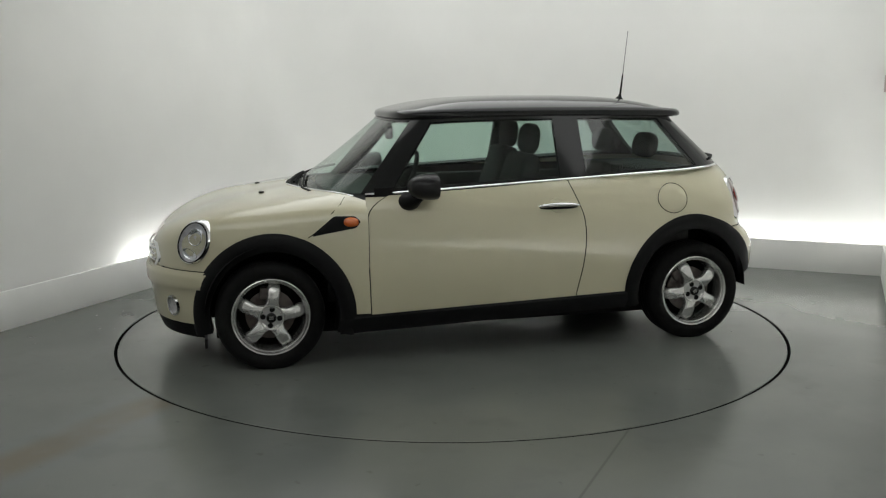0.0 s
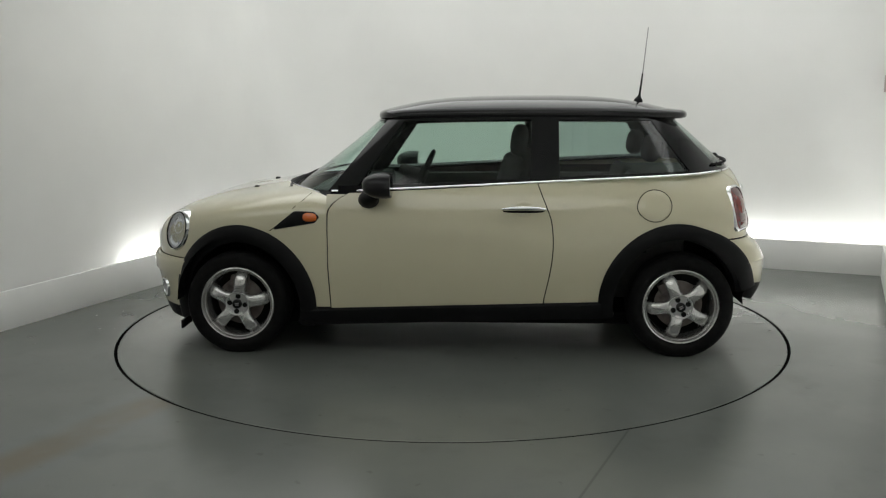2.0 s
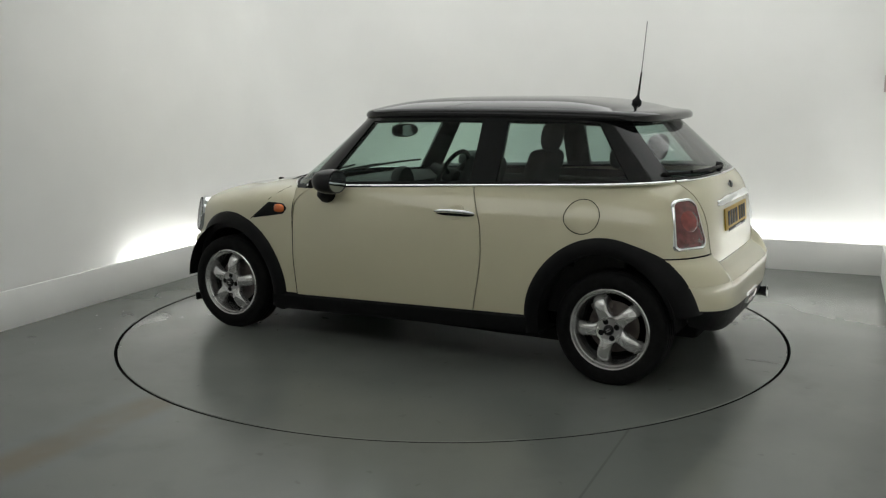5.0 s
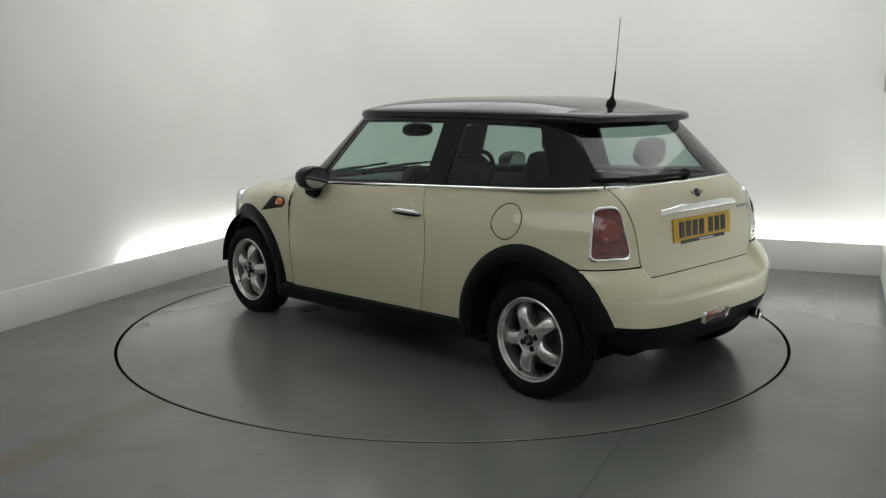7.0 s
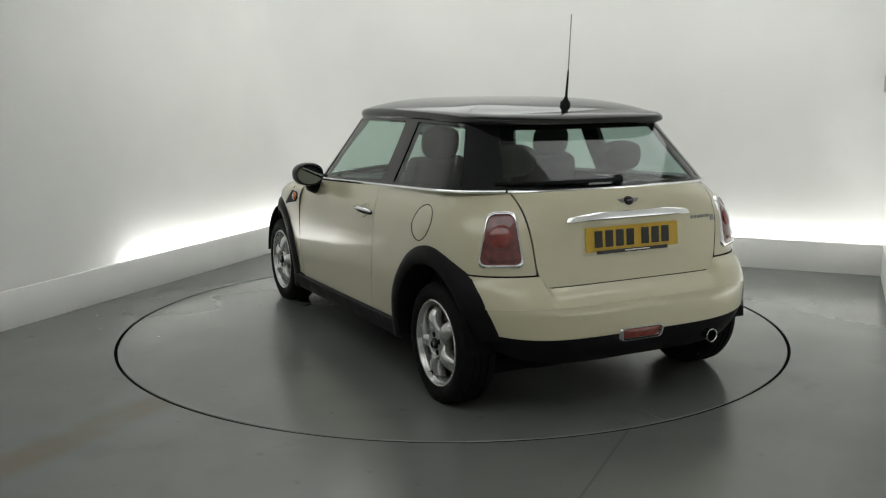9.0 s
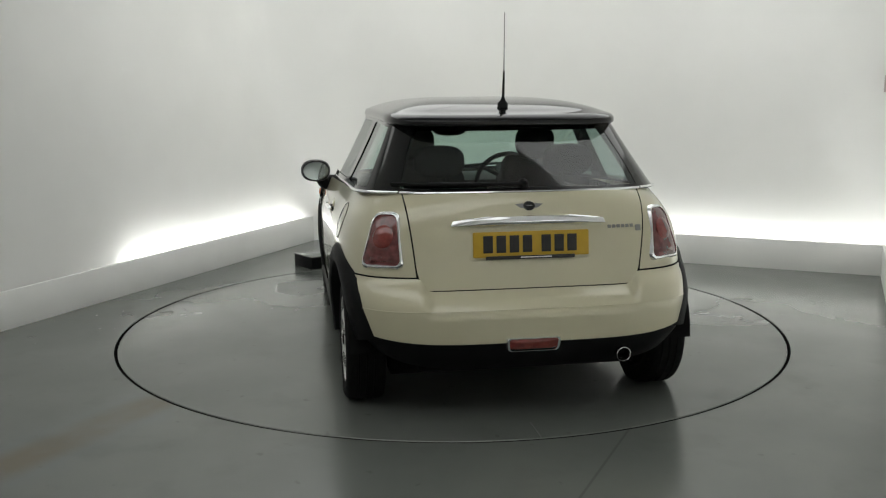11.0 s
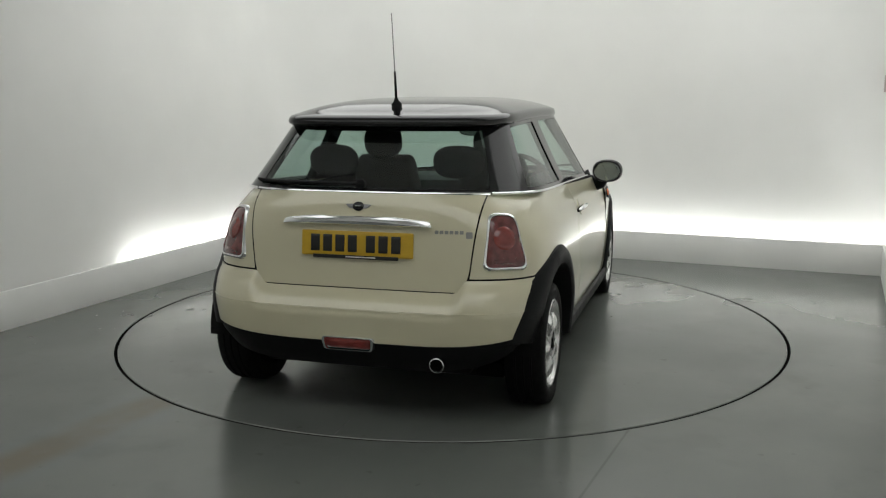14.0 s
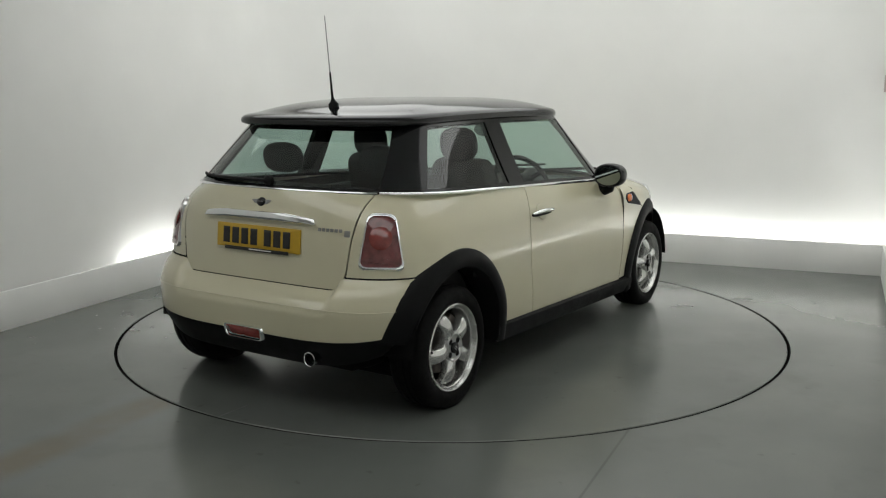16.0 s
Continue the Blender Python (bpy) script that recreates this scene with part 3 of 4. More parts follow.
def build_arches():
    # broad black plastic flares round the wheel openings
    def flare(cx, cz, r0, r1, a0, a1, out):
        rows = []
        prof = [(r1 + 0.002, -0.020), (r1, 0.004), (r1 - 0.015, 0.017), ((r0 + r1) / 2, 0.022), (r0 + 0.012, 0.020), (r0, 0.012), (r0 - 0.004, -0.02), (r0 - 0.004, -0.12)]
        for a in np.linspace(radians(a0), radians(a1), 56):
            row = []
            wide = min(1.0, max(0.0, (a - radians(105)) / radians(50))) if cx < 0 else 0.0
            for r, d in prof:
                r += 0.048 * wide * wide * (3 - 2 * wide) * max(0.0, (r - r0) / (r1 - r0))
                sq = 1 + 0.05 * math.sin(a) ** 2
                x, z = cx + r * math.cos(a), cz + r * sq * math.sin(a)
                zz = min(max(z, 0.2), 0.70)
                y = float(side_y(x, zz)) if x > -1.0 and x < 1.35 else max(float(side_y(x, zz)), 0.0)
                row.append((x, min(y, 0.836) + d, max(z, out)))
            rows.append(row)
        return bm_of(rows)
    both("wheel_arch_trim", lambda: flare(*ARCH_F, 0.335, 0.425, -16, 196, 0.160), M_PLASTIC, car, "black plastic wheel arch trim")
    both("wheel_arch_trim", lambda: flare(*ARCH_R, 0.335, 0.415, -12, 170, 0.165), M_PLASTIC, car, "black plastic wheel arch trim")

    # sills
    def sill():
        rows = []
        for x in np.linspace(0.86, -0.85, 24):
            t = float(sill_top(x)) - 0.006
            y = 0.815
            rows.append([(x, y + 0.004, t), (x, y + 0.016, t - 0.012), (x, y + 0.014, t - 0.05), (x, y - 0.005, t - 0.095), (x, y - 0.05, t - 0.105), (x, y - 0.25, t - 0.10)])
        return bm_of(rows)
    both("sill", sill, M_PLASTIC, car, "black plastic sill")
    # wheel wells and floor pan
    for ax in (ARCH_F[0], ARCH_R[0]):
        for s in (1, -1):
            bm = bmesh.new()
            rows = [[(ax + 0.36 * math.cos(a), s * y, 0.29 + 0.37 * math.sin(a)) for a in np.linspace(0.02, math.pi - 0.02, 20)] for y in (0.80, 0.50)]
            sheet(bm, rows)
            bm.faces.new([bm.verts.new(p) for p in rows[1]])
            part("wheel_well", tidy(bm), M_DARK, car)
    part("floor_pan", box_bm(-1.35, 1.50, -0.60, 0.60, 0.130, 0.20, 0.01), M_DARK, car)
    part("front_subframe", box_bm(0.85, 1.55, -0.42, 0.42, 0.20, 0.50, 0.03), M_DARK, car)
    part("boot_floor", box_bm(-1.58, -0.80, -0.50, 0.50, 0.20, 0.60, 0.03), M_DARK, car)


build_arches()


def build_cabin():
    # windscreen and rear window, side panes, black pillars between
    def pane(q0, q1, n, u0=0.03, u1=0.97, m=12, off=0.0):
        def fn(k):
            rows = []
            for i in range(n + 1):
                row = []
                for j in range(m + 1):
                    u = u0 + (u1 - u0) * j / m
                    q = q0(u) + (q1(u) - q0(u)) * i / n
                    p = cabin_pt(q, u).copy()
                    c = np.array([-0.3, 0, p[2]])
                    d = p - c
                    p = p - off * d / np.linalg.norm(d)
                    row.append(p)
                rows.append(row)
            return rows
        return fn(0)

    xa_out = lambda u: 0.712 + (0.385 - 0.712) * u          # windscreen's edge
    xa_in = lambda u: 0.558 + (0.280 - 0.558) * u             # front of the door window
    xb0 = lambda u: -0.405 - 0.005 * u
    xb1 = lambda u: -0.56 - 0.0 * u
    xc0 = lambda u: -1.27 + (-1.05 + 1.27) * u
    xc1 = lambda u: -1.452 + (-1.185 + 1.452) * u
    qx = lambda f: (lambda u: q_of_x(f(u), u))
    # pillars and rails, left and right
    def pillar(x0, x1, n, u0=0.0, u1=1.0, th=0.03):
        return lambda: bm_of(pane(qx(x0), qx(x1), n, u0, u1, 12), None, th)
    both("a_pillar", pillar(xa_out, xa_in, 6), M_BLACK, car, "gloss black pillar")
    both("b_pillar", pillar(xb0, xb1, 3), M_BLACK, car, "gloss black pillar")
    both("c_pillar", pillar(xc0, xc1, 8), M_BLACK, car, "gloss black pillar")
    both("window_rail", pillar(xa_in, xc0, 24, 0.935, 1.0), M_BLACK, car, "gloss black rail")
    both("window_rail", pillar(xa_in, xc0, 24, 0.0, 0.05), M_BLACK, car, "gloss black rail")
    # panes
    def side_glass(x0, x1, n):
        return lambda: bm_of(pane(qx(x0), qx(x1), n, 0.05, 0.935, 10, 0.006))
    for k in both("door_window", side_glass(xa_in, xb0, 14), M_GLASS, car, "clear green-tinted glass"):
        k.visible_shadow = False
    for k in both("quarter_window", side_glass(xb1, xc0, 14), M_SMOKE, car, "clear green-tinted glass"):
        k.visible_shadow = False

    def across(q_edge, u0, u1, off, n=30, front=True, m=12):
        rows = []
        for i in range(-n, n + 1):
            row = []
            for j in range(m + 1):
                u = u0 + (u1 - u0) * j / m
                qe = q_edge(u)
                k = abs(i) / n
                q = qe * k if front else 3 - (3 - qe) * k
                p = cabin_pt(q, u).copy()
                p[1] = math.copysign(p[1], i) if i else 0.0
                p[0] -= off * (1 if front else -1)
                row.append(p)
            rows.append(row)
        return rows
    w = part("windscreen", bm_of(across(qx(xa_out), 0.0, 0.98, 0.004)), M_GLASS, car, "clear green-tinted windscreen")
    w.visible_shadow = False
    w = part("rear_window", bm_of(across(qx(xc1), 0.03, 0.95, 0.004, front=False)), M_SMOKE, car, "tinted rear window")
    w.visible_shadow = False
    part("rear_window_rail", bm_of(across(qx(xc1), 0.945, 1.0, -0.001, front=False, m=3), None, 0.02), M_BLACK, car)
    part("rear_window_rail", bm_of(across(qx(xc1), 0.0, 0.05, -0.001, front=False, m=3), None, 0.02), M_BLACK, car)
    part("windscreen_rail", bm_of(across(qx(xa_out), 0.955, 1.0, -0.002, m=3), None, 0.02), M_BLACK, car)

    # roof: rounded edge, then a shallow dome
    def outline(q):
        return cabin_pt(q, 1.0)
    qs = np.concatenate([np.linspace(0, 1, 24), np.linspace(1, 2, 16)[1:], np.linspace(2, 3, 24)[1:]])
    loop = [outline(q) for q in qs]
    loop = loop + [np.array([p[0], -p[1], p[2]]) for p in loop[-2:0:-1]]
    c = np.array([-0.38, 0.0, 0.0])
    rows = []
    for rho, dz, mode in [(0.94, -0.014, 0), (1.006, -0.010, 0), (1.020, -0.003, 0), (1.024, 0.008, 0), (1.020, 0.021, 0), (1.004, 0.034, 0)] + [(r, 0, 1) for r in np.linspace(0.97, 0.0, 16)]:
        row = []
        for p in loop:
            d = p - c
            x, y = c[0] + d[0] * rho, d[1] * (1 + (rho - 1) * 0.7 if rho > 1 else rho)
            if x < -1.0 and mode == 0 and rho > 1.0:
                x -= 0.064 * min(1.0, (-1.0 - x) / 0.2)
            z = p[2] + dz
            if mode:
                z = p[2] + 0.034 + (1.407 - 0.018 * ((x + 0.42) / 0.85) ** 2 - p[2] - 0.034) * (1 - (rho / 1.006) ** 4.0)
            row.append((x, y, z))
        rows.append(row)
    bm = bmesh.new()
    sheet(bm, rows, closed=True)
    tidy(bm, 0.0005)
    bmesh.ops.recalc_face_normals(bm, faces=bm.faces[:])
    roof = part("roof", bm, M_BLACK, car, "gloss black roof")
    # headlining closes the roof from below
    bm = bmesh.new()
    bm.faces.new([bm.verts.new((c[0] + (p[0] - c[0]) * 0.96, p[1] * 0.96, p[2] - 0.012)) for p in loop])
    part("headlining", bm, M_CABIN, car)

    # chrome line along the belt
    def chrome():
        path = [cabin_pt(q_of_x(x, 0.0), 0.0) + np.array([0, 0.006, -0.004]) for x in np.linspace(0.69, -1.45, 54)]
        return tube_bm(path, 0.0075, 8)
    both("belt_trim", chrome, M_CHROME, car, "thin chrome strip")
    path = []
    for i in range(-20, 21):
        qe = q_of_x(-1.45, 0.0)
        p = cabin_pt(3 - (3 - qe) * abs(i) / 20, 0.0)
        path.append((p[0] - 0.006, math.copysign(p[1], i) if i else 0.0, p[2] - 0.004))
    part("belt_trim", tube_bm(path, 0.007, 8), M_CHROME, car, "thin chrome strip")

    # the strip runs on round the cowl
    both("cowl_trim", lambda: tube_bm([nose_pt(ps, 0.0) + np.array([-0.002, 0, 0.001]) for ps in np.linspace(math.pi / 2 * 0.985, 0.10, 36)], 0.0042, 6), M_CHROME, car, "thin chrome strip")
    # cowl between bonnet and windscreen
    rows = []
    for k in np.linspace(-1, 1, 41):
        ps = abs(k) * math.pi / 2
        p = nose_pt(ps, 0.0)
        q = cabin_pt(abs(k) * float(q_of_x(0.712, 0.0)), 0.0)
        s = -1 if k < 0 else 1
        rows.append([(p[0] + 0.003, s * p[1], p[2] - 0.004), (p[0] - 0.01, s * p[1], p[2] - 0.012), ((p[0] + q[0]) / 2 - 0.01, s * (p[1] + q[1]) / 2, (p[2] + q[2]) / 2 - 0.01), (q[0] - 0.02, s * q[1], q[2] + 0.004)])
    part("cowl", bm_of(rows), M_PLASTIC, car, "black plastic cowl")
    return roof


roof = build_cabin()


def build_wheel():
    """A wheel about the y axis, outer face towards +y, hub face at y = 0."""
    w = part("wheel", lathe([(0.0, -0.10), (0.08, -0.10), (0.10, -0.13), (0.170, -0.135), (0.176, -0.10), (0.183, -0.060), (0.196, -0.060), (0.198, -0.15), (0.0, -0.15)], 56), M_DARK, car)
    part("brake_disc", lathe([(0.0, -0.085), (0.130, -0.085), (0.130, -0.075), (0.0, -0.075)], 40), M_RUST, w)
    part("caliper", box_bm(-0.05, 0.05, -0.10, -0.05, 0.085, 0.15, 0.01), M_RUST, w)
    # stepped rim: outer lip, groove, second lip, barrel
    part("rim", lathe([(0.170, -0.085), (0.176, -0.050), (0.180, -0.022), (0.1825, -0.010), (0.186, -0.007), (0.188, -0.009), (0.1905, -0.003), (0.195, 0.005), (0.201, 0.007), (0.206, 0.003), (0.2075, -0.005), (0.200, -0.014)], 72), M_ALLOY, w)
    # five plump spokes with rounded ends, dropping behind the rim's lip
    for k in range(5):
        a0 = radians(98 + 72 * k)
        rows = []
        for r in np.concatenate([np.linspace(0.040, 0.150, 11), [0.158, 0.165, 0.170, 0.174, 0.1765]]):
            t = (r - 0.040) / 0.137
            half = 0.0300 + 0.0055 * t + 0.016 * max(0.0, 0.30 - t) / 0.30
            end = max(0.0, (r - 0.146) / 0.0325)
            half *= math.sqrt(max(0.0, 1 - 0.72 * end**2))
            y = -0.006 + 0.017 * math.sin(math.pi * min(1.0, t * 0.95)) - 0.020 * t**3
            row = []
            for s, dy in ((-1.0, -0.045), (-1.0, -0.013), (-0.90, -0.006), (-0.62, 0.0015), (-0.25, 0.0045), (0.25, 0.0045), (0.62, 0.0015), (0.90, -0.006), (1.0, -0.013), (1.0, -0.045)):
                x, z = r, s * half
                row.append((x * math.cos(a0) - z * math.sin(a0), y + dy - 0.012 * end**2, x * math.sin(a0) + z * math.cos(a0)))
            rows.append(row)
        bm = bmesh.new()
        sheet(bm, rows)
        bmesh.ops.recalc_face_normals(bm, faces=bm.faces[:])
        bm.normal_update()
        if sum(f.normal.y * f.calc_area() for f in bm.faces) < 0:
            bmesh.ops.reverse_faces(bm, faces=bm.faces[:])
        part("spoke", bm, M_ALLOY, w, angle=60)
    part("hub", lathe([(0.067, -0.045), (0.067, 0.003), (0.064, 0.008), (0.060, 0.006), (0.057, 0.002), (0.030, 0.001), (0.0, 0.001)], 40), M_HUB, w, "grey hub face")
    part("hub_cap", lathe([(0.0265, 0.0), (0.0265, 0.010), (0.023, 0.013), (0.0, 0.0135)], 32), M_BLACK, w, "black centre cap")
    # raised discs, coloured dark to stand in for the shaded bolt holes
    for k in range(4):
        a = radians(90 * k + 8)
        bm = lathe([(0.0145, -0.004), (0.0145, 0.0028), (0.0115, 0.0034), (0.010, 0.0028), (0.0, 0.0028)], 16)
        bm.transform(Matrix.Translation((0.043 * math.cos(a), 0, 0.043 * math.sin(a))))
        part("bolt_hole", bm, M_DARK, w)
    for dz in (-0.005, 0.005):
        part("cap_badge", box_bm(-0.011, 0.011, 0.0125, 0.0146, dz - 0.002, dz + 0.002, 0.0008), M_HUB, w)
    part("valve", tube_bm([(0.150, -0.030, -0.104), (0.140, 0.000, -0.097)], 0.004, 8), M_DARK, w)
    return w


def tyre_bm():
    """A grooved tyre, pressed a little flat where it stands."""
    R = TYRE_R
    tread = [(R - 0.002, -0.148), (R, -0.122), (R - 0.005, -0.120), (R - 0.005, -0.113), (R, -0.111), (R, -0.086), (R - 0.005, -0.084), (R - 0.005, -0.077), (R, -0.075), (R, -0.051), (R - 0.005, -0.049), (R - 0.005, -0.042), (R, -0.040), (R - 0.003, -0.015)]
    bm = lathe([(0.196, -0.150), (0.206, -0.165), (0.248, -0.172), (0.272, -0.166)] + tread + [(R - 0.012, 0.000), (0.258, 0.009), (0.236, 0.012), (0.218, 0.008), (0.206, -0.002), (0.196, -0.012)], 96)
    for v in bm.verts:
        if v.co.z < -0.20:
            v.co.y += 0.010 * (1 if v.co.y > -0.08 else -1) * (-0.20 - v.co.z) / 0.09 * max(0.0, 1 - abs(v.co.x) / 0.15)
        v.co.z = max(v.co.z, -HUB_Z)
    return bm


def build_wheels():
    first = build_wheel()
    first.matrix_basis = pose(AXLE, 0.797, HUB_Z)
    wheels = [(first, 0)]
    for x, y, spin, turn in ((-AXLE, 0.797, 31, 0), (AXLE, -0.797, 15, 180), (-AXLE, -0.797, -40, 180)):
        wheels.append((copy_thing(first, pose(x, y, HUB_Z, 0, spin, turn)), spin))
    for w, spin in wheels:
        part("tyre", tyre_bm(), M_RUBBER, w).matrix_basis = Matrix.Rotation(radians(-spin), 4, "Y")


build_wheels()


# ---------------------------------------------------------------- fittings that lie on the bodywork
def frame_on(fn, s, t, h=1e-3):
    """A place on a surface fn(s, t): the point, directions along (e1) and up (e2), outward normal and slopes."""
    P = np.array(fn(s, t), float)
    ds = (np.array(fn(s + h, t), float) - np.array(fn(s - h, t), float)) / (2 * h)
    dt = (np.array(fn(s, t + h), float) - np.array(fn(s, t - h), float)) / (2 * h)
    n = np.cross(ds, dt)
    n /= np.linalg.norm(n)
    if np.dot(n, P - np.array([0, 0, 0.5])) < 0:
        n = -n
    e1 = np.cross((0, 0, 1), n)
    e1 /= np.linalg.norm(e1)
    e2 = np.cross(n, e1)
    return P, e1, e2, n, np.stack([ds, dt], 1)


def lay(fn, s, t, u, v, out):
    """The point u metres along and v up from fn(s, t) on the surface, lifted by out."""
    P, e1, e2, n, J = frame_on(fn, s, t)
    d, *_ = np.linalg.lstsq(J, u * e1 + v * e2, rcond=None)
    s2, t2 = s + d[0], t + d[1]
    for _ in range(2):
        Q = np.array(fn(s2, t2), float)
        err = (u * e1 + v * e2) - (Q - P)
        err -= n * np.dot(err, n)
        d, *_ = np.linalg.lstsq(J, err, rcond=None)
        s2, t2 = s2 + d[0], t2 + d[1]
    return np.array(fn(s2, t2), float) + n * out


def emboss(fn, s, t, outline, profile, mirror=False):
    """A shape laid on the bodywork: outline in metres (along, up), profile of (scale, height) from the middle outwards."""
    cu, cv = np.mean([p[0] for p in outline]), np.mean([p[1] for p in outline])
    bm = bmesh.new()
    rows = []
    for k, h in profile:
        rows.append([lay(fn, s, t, cu + (p[0] - cu) * k, cv + (p[1] - cv) * k, h) for p in outline])
    sheet(bm, rows, closed=True)
    tidy(bm, 1e-5)
    bmesh.ops.recalc_face_normals(bm, faces=bm.faces[:])
    P, e1, e2, n, J = frame_on(fn, s, t)
    bm.normal_update()
    if sum(f.normal.dot(Vector(n)) * f.calc_area() for f in bm.faces) < 0:
        bmesh.ops.reverse_faces(bm, faces=bm.faces[:])
    return mirror_y(bm) if mirror else bm


def dome(P, e1, e2, n, outline, profile, mirror=False):
    """A shape in the plane through P: profile of (scale, height) from the middle outwards."""
    bm = bmesh.new()
    sheet(bm, [[P + e1 * u * k + e2 * v * k + n * h for u, v in outline] for k, h in profile], closed=True)
    tidy(bm, 1e-5)
    bmesh.ops.recalc_face_normals(bm, faces=bm.faces[:])
    bm.normal_update()
    if sum(f.normal.dot(Vector(n)) * f.calc_area() for f in bm.faces) < 0:
        bmesh.ops.reverse_faces(bm, faces=bm.faces[:])
    return mirror_y(bm) if mirror else bm


def oval(a, b, n=32, tilt=0.0, power=2.0):
    out = []
    for k in range(n):
        th = 2 * math.pi * k / n
        x, y = a * sgn_pow(math.cos(th), 2 / power), b * sgn_pow(math.sin(th), 2 / power)
        out.append((x * math.cos(tilt) - y * math.sin(tilt), x * math.sin(tilt) + y * math.cos(tilt)))
    return out


def rounded(corners, r, n=5):
    """A polygon with rounded corners."""
    out = []
    N = len(corners)
    for i in range(N):
        p, a, b = Vector(corners[i]), Vector(corners[i - 1]), Vector(corners[(i + 1) % N])
        da, db = (a - p).normalized(), (b - p).normalized()
        for k in range(n + 1):
            t = k / n
            q = (p + da * r) * (1 - t) ** 2 + p * 2 * t * (1 - t) + (p + db * r) * t**2
            out.append((q.x, q.y))
    return out


FLAT = ((0.0, 1.0), (0.5, 1.0), (0.9, 1.0), (1.0, 0.7), (1.02, -1.0))


def flat(h):
    return [(k, v * h) for k, v in FLAT]


def find_on(fn, target, s_range, t_range, n=60):
    best = None
    for s in np.linspace(*s_range, n):
        for t in np.linspace(*t_range, n):
            p = np.array(fn(s, t), float)
            d = sum((p[i] - target[i]) ** 2 for i in range(3) if target[i] is not None)
            if best is None or d < best[0]:
                best = (d, s, t)
    return best[1], best[2]


def bumper_pt(ps, z):
    e = 2 / 2.7
    return np.array([XF0 + (float(nose_at(z)) + 0.006 - XF0) * abs(math.cos(ps)) ** e, math.copysign((float(width_at(z)) + 0.006) * abs(math.sin(ps)) ** e, ps), z])


def tail_face(y, z):
    """The tail by its own y and z."""
    ps = float(tail_psi(abs(y), z))
    p = tail_pt(ps, z)
    return np.array([p[0], y, z])


def rear_bumper_face(y, z):
    p = tail_face(y, min(max(z, 0.25), 0.58))
    return np.array([p[0] - 0.006, y, z])


def build_lights():
    # headlights: chrome ring, reflector, lens
    s, t = find_on(nose_pt, (1.598, None, 0.664), (0.35, 1.35), (0.2, 1.0))
    P, e1, e2, n, _ = frame_on(nose_pt, s, t)
    shape = oval(0.099, 0.124, 44, radians(-32))
    for side in (False, True):
        hl = part("headlight", dome(P, e1, e2, n, shape, [(0.0, -0.012), (0.4, -0.011), (0.7, -0.006), (0.92, -0.001)], side), M_REFLECT, car, "oval headlight with chrome ring")
        part("ring", dome(P, e1, e2, n, shape, [(0.89, -0.008), (0.905, 0.003), (0.94, 0.004), (0.985, -0.003), (1.02, -0.012), (1.04, -0.045)], side), M_CHROME, hl, "chrome ring")
        part("seal", dome(P, e1, e2, n, shape, [(0.880, -0.002), (0.885, 0.0070), (0.903, 0.0070), (0.907, 0.0)], side), M_RUBBER, hl, "thin black seal")
        up = P + e2 * 0.028 + e1 * 0.012
        part("bulb_bowl", dome(up, e1, e2, n, oval(0.046, 0.046, 28), [(0.0, -0.010), (0.3, -0.009), (0.8, -0.003), (0.95, 0.001), (1.0, 0.0), (1.03, -0.012)], side), M_CHROME, hl)
        part("bulb", dome(up, e1, e2, n, oval(0.012, 0.012, 14), [(0.0, 0.002), (0.7, 0.000), (1.0, -0.010)], side), M_REFLECT, hl)
        lo = P - e2 * 0.062 - e1 * 0.020
        part("indicator_bowl", dome(lo, e1, e2, n, oval(0.050, 0.026, 24, radians(-20)), [(0.0, -0.008), (0.8, -0.004), (1.0, 0.0), (1.04, -0.012)], side), M_CHROME, hl)
        ln = part("lens", dome(P, e1, e2, n, shape, [(0.0, 0.016), (0.4, 0.014), (0.7, 0.010), (0.9, 0.005)], side), M_LENS, hl, "clear lens")
        ln.visible_shadow = False
    # grille: chrome surround with bars, in the middle of the nose
    outline = rounded([(-0.36, 0.07), (0.36, 0.07), (0.42, 0.0), (0.36, -0.06), (-0.36, -0.06), (-0.42, 0.0)], 0.03)
    face = lambda y, z: np.array([1.848 - 0.24 * (abs(y) / 0.6) ** 2.7 - 0.55 * max(0, z - 0.56) ** 1.5, y, z])
    g = part("grille", emboss(face, 0.0, 0.56, outline, [(0.0, 0.0), (0.9, 0.002)]), M_DARK, car, "dark grille with chrome surround")
    part("surround", emboss(face, 0.0, 0.56, outline, [(0.90, 0.0), (0.92, 0.016), (0.98, 0.016), (1.02, 0.0)]), M_CHROME, g)
    for dz in (-0.028, 0.004, 0.036):
        part("grille_bar", tube_bm([face(y, 0.56 + dz) + np.array([0.008, 0, 0]) for y in np.linspace(-0.34, 0.34, 15)], 0.007, 6), M_CHROME, g)
    # front fog lamps
    for side in (False, True):
        f = part("fog_lamp", emboss(bumper_pt, 0.56, 0.312, oval(0.043, 0.056, 28), [(0.0, 0.001), (0.6, 0.002), (0.8, 0.008)], side), M_REFLECT, car, "round fog lamp in a chrome ring")
        part("ring", emboss(bumper_pt, 0.56, 0.312, oval(0.046, 0.059, 28), [(0.80, 0.002), (0.84, 0.012), (0.95, 0.012), (1.02, 0.0)], side), M_CHROME, f)
    # side indicators on a black plate
    s, t = find_on(nose_pt, (0.85, None, 0.765), (0.9, 1.5), (0.0, 1.0))
    plate = rounded([(-0.135, -0.050), (-0.018, 0.034), (0.09, 0.032), (0.112, 0.005), (0.092, -0.030)], 0.012, 4)
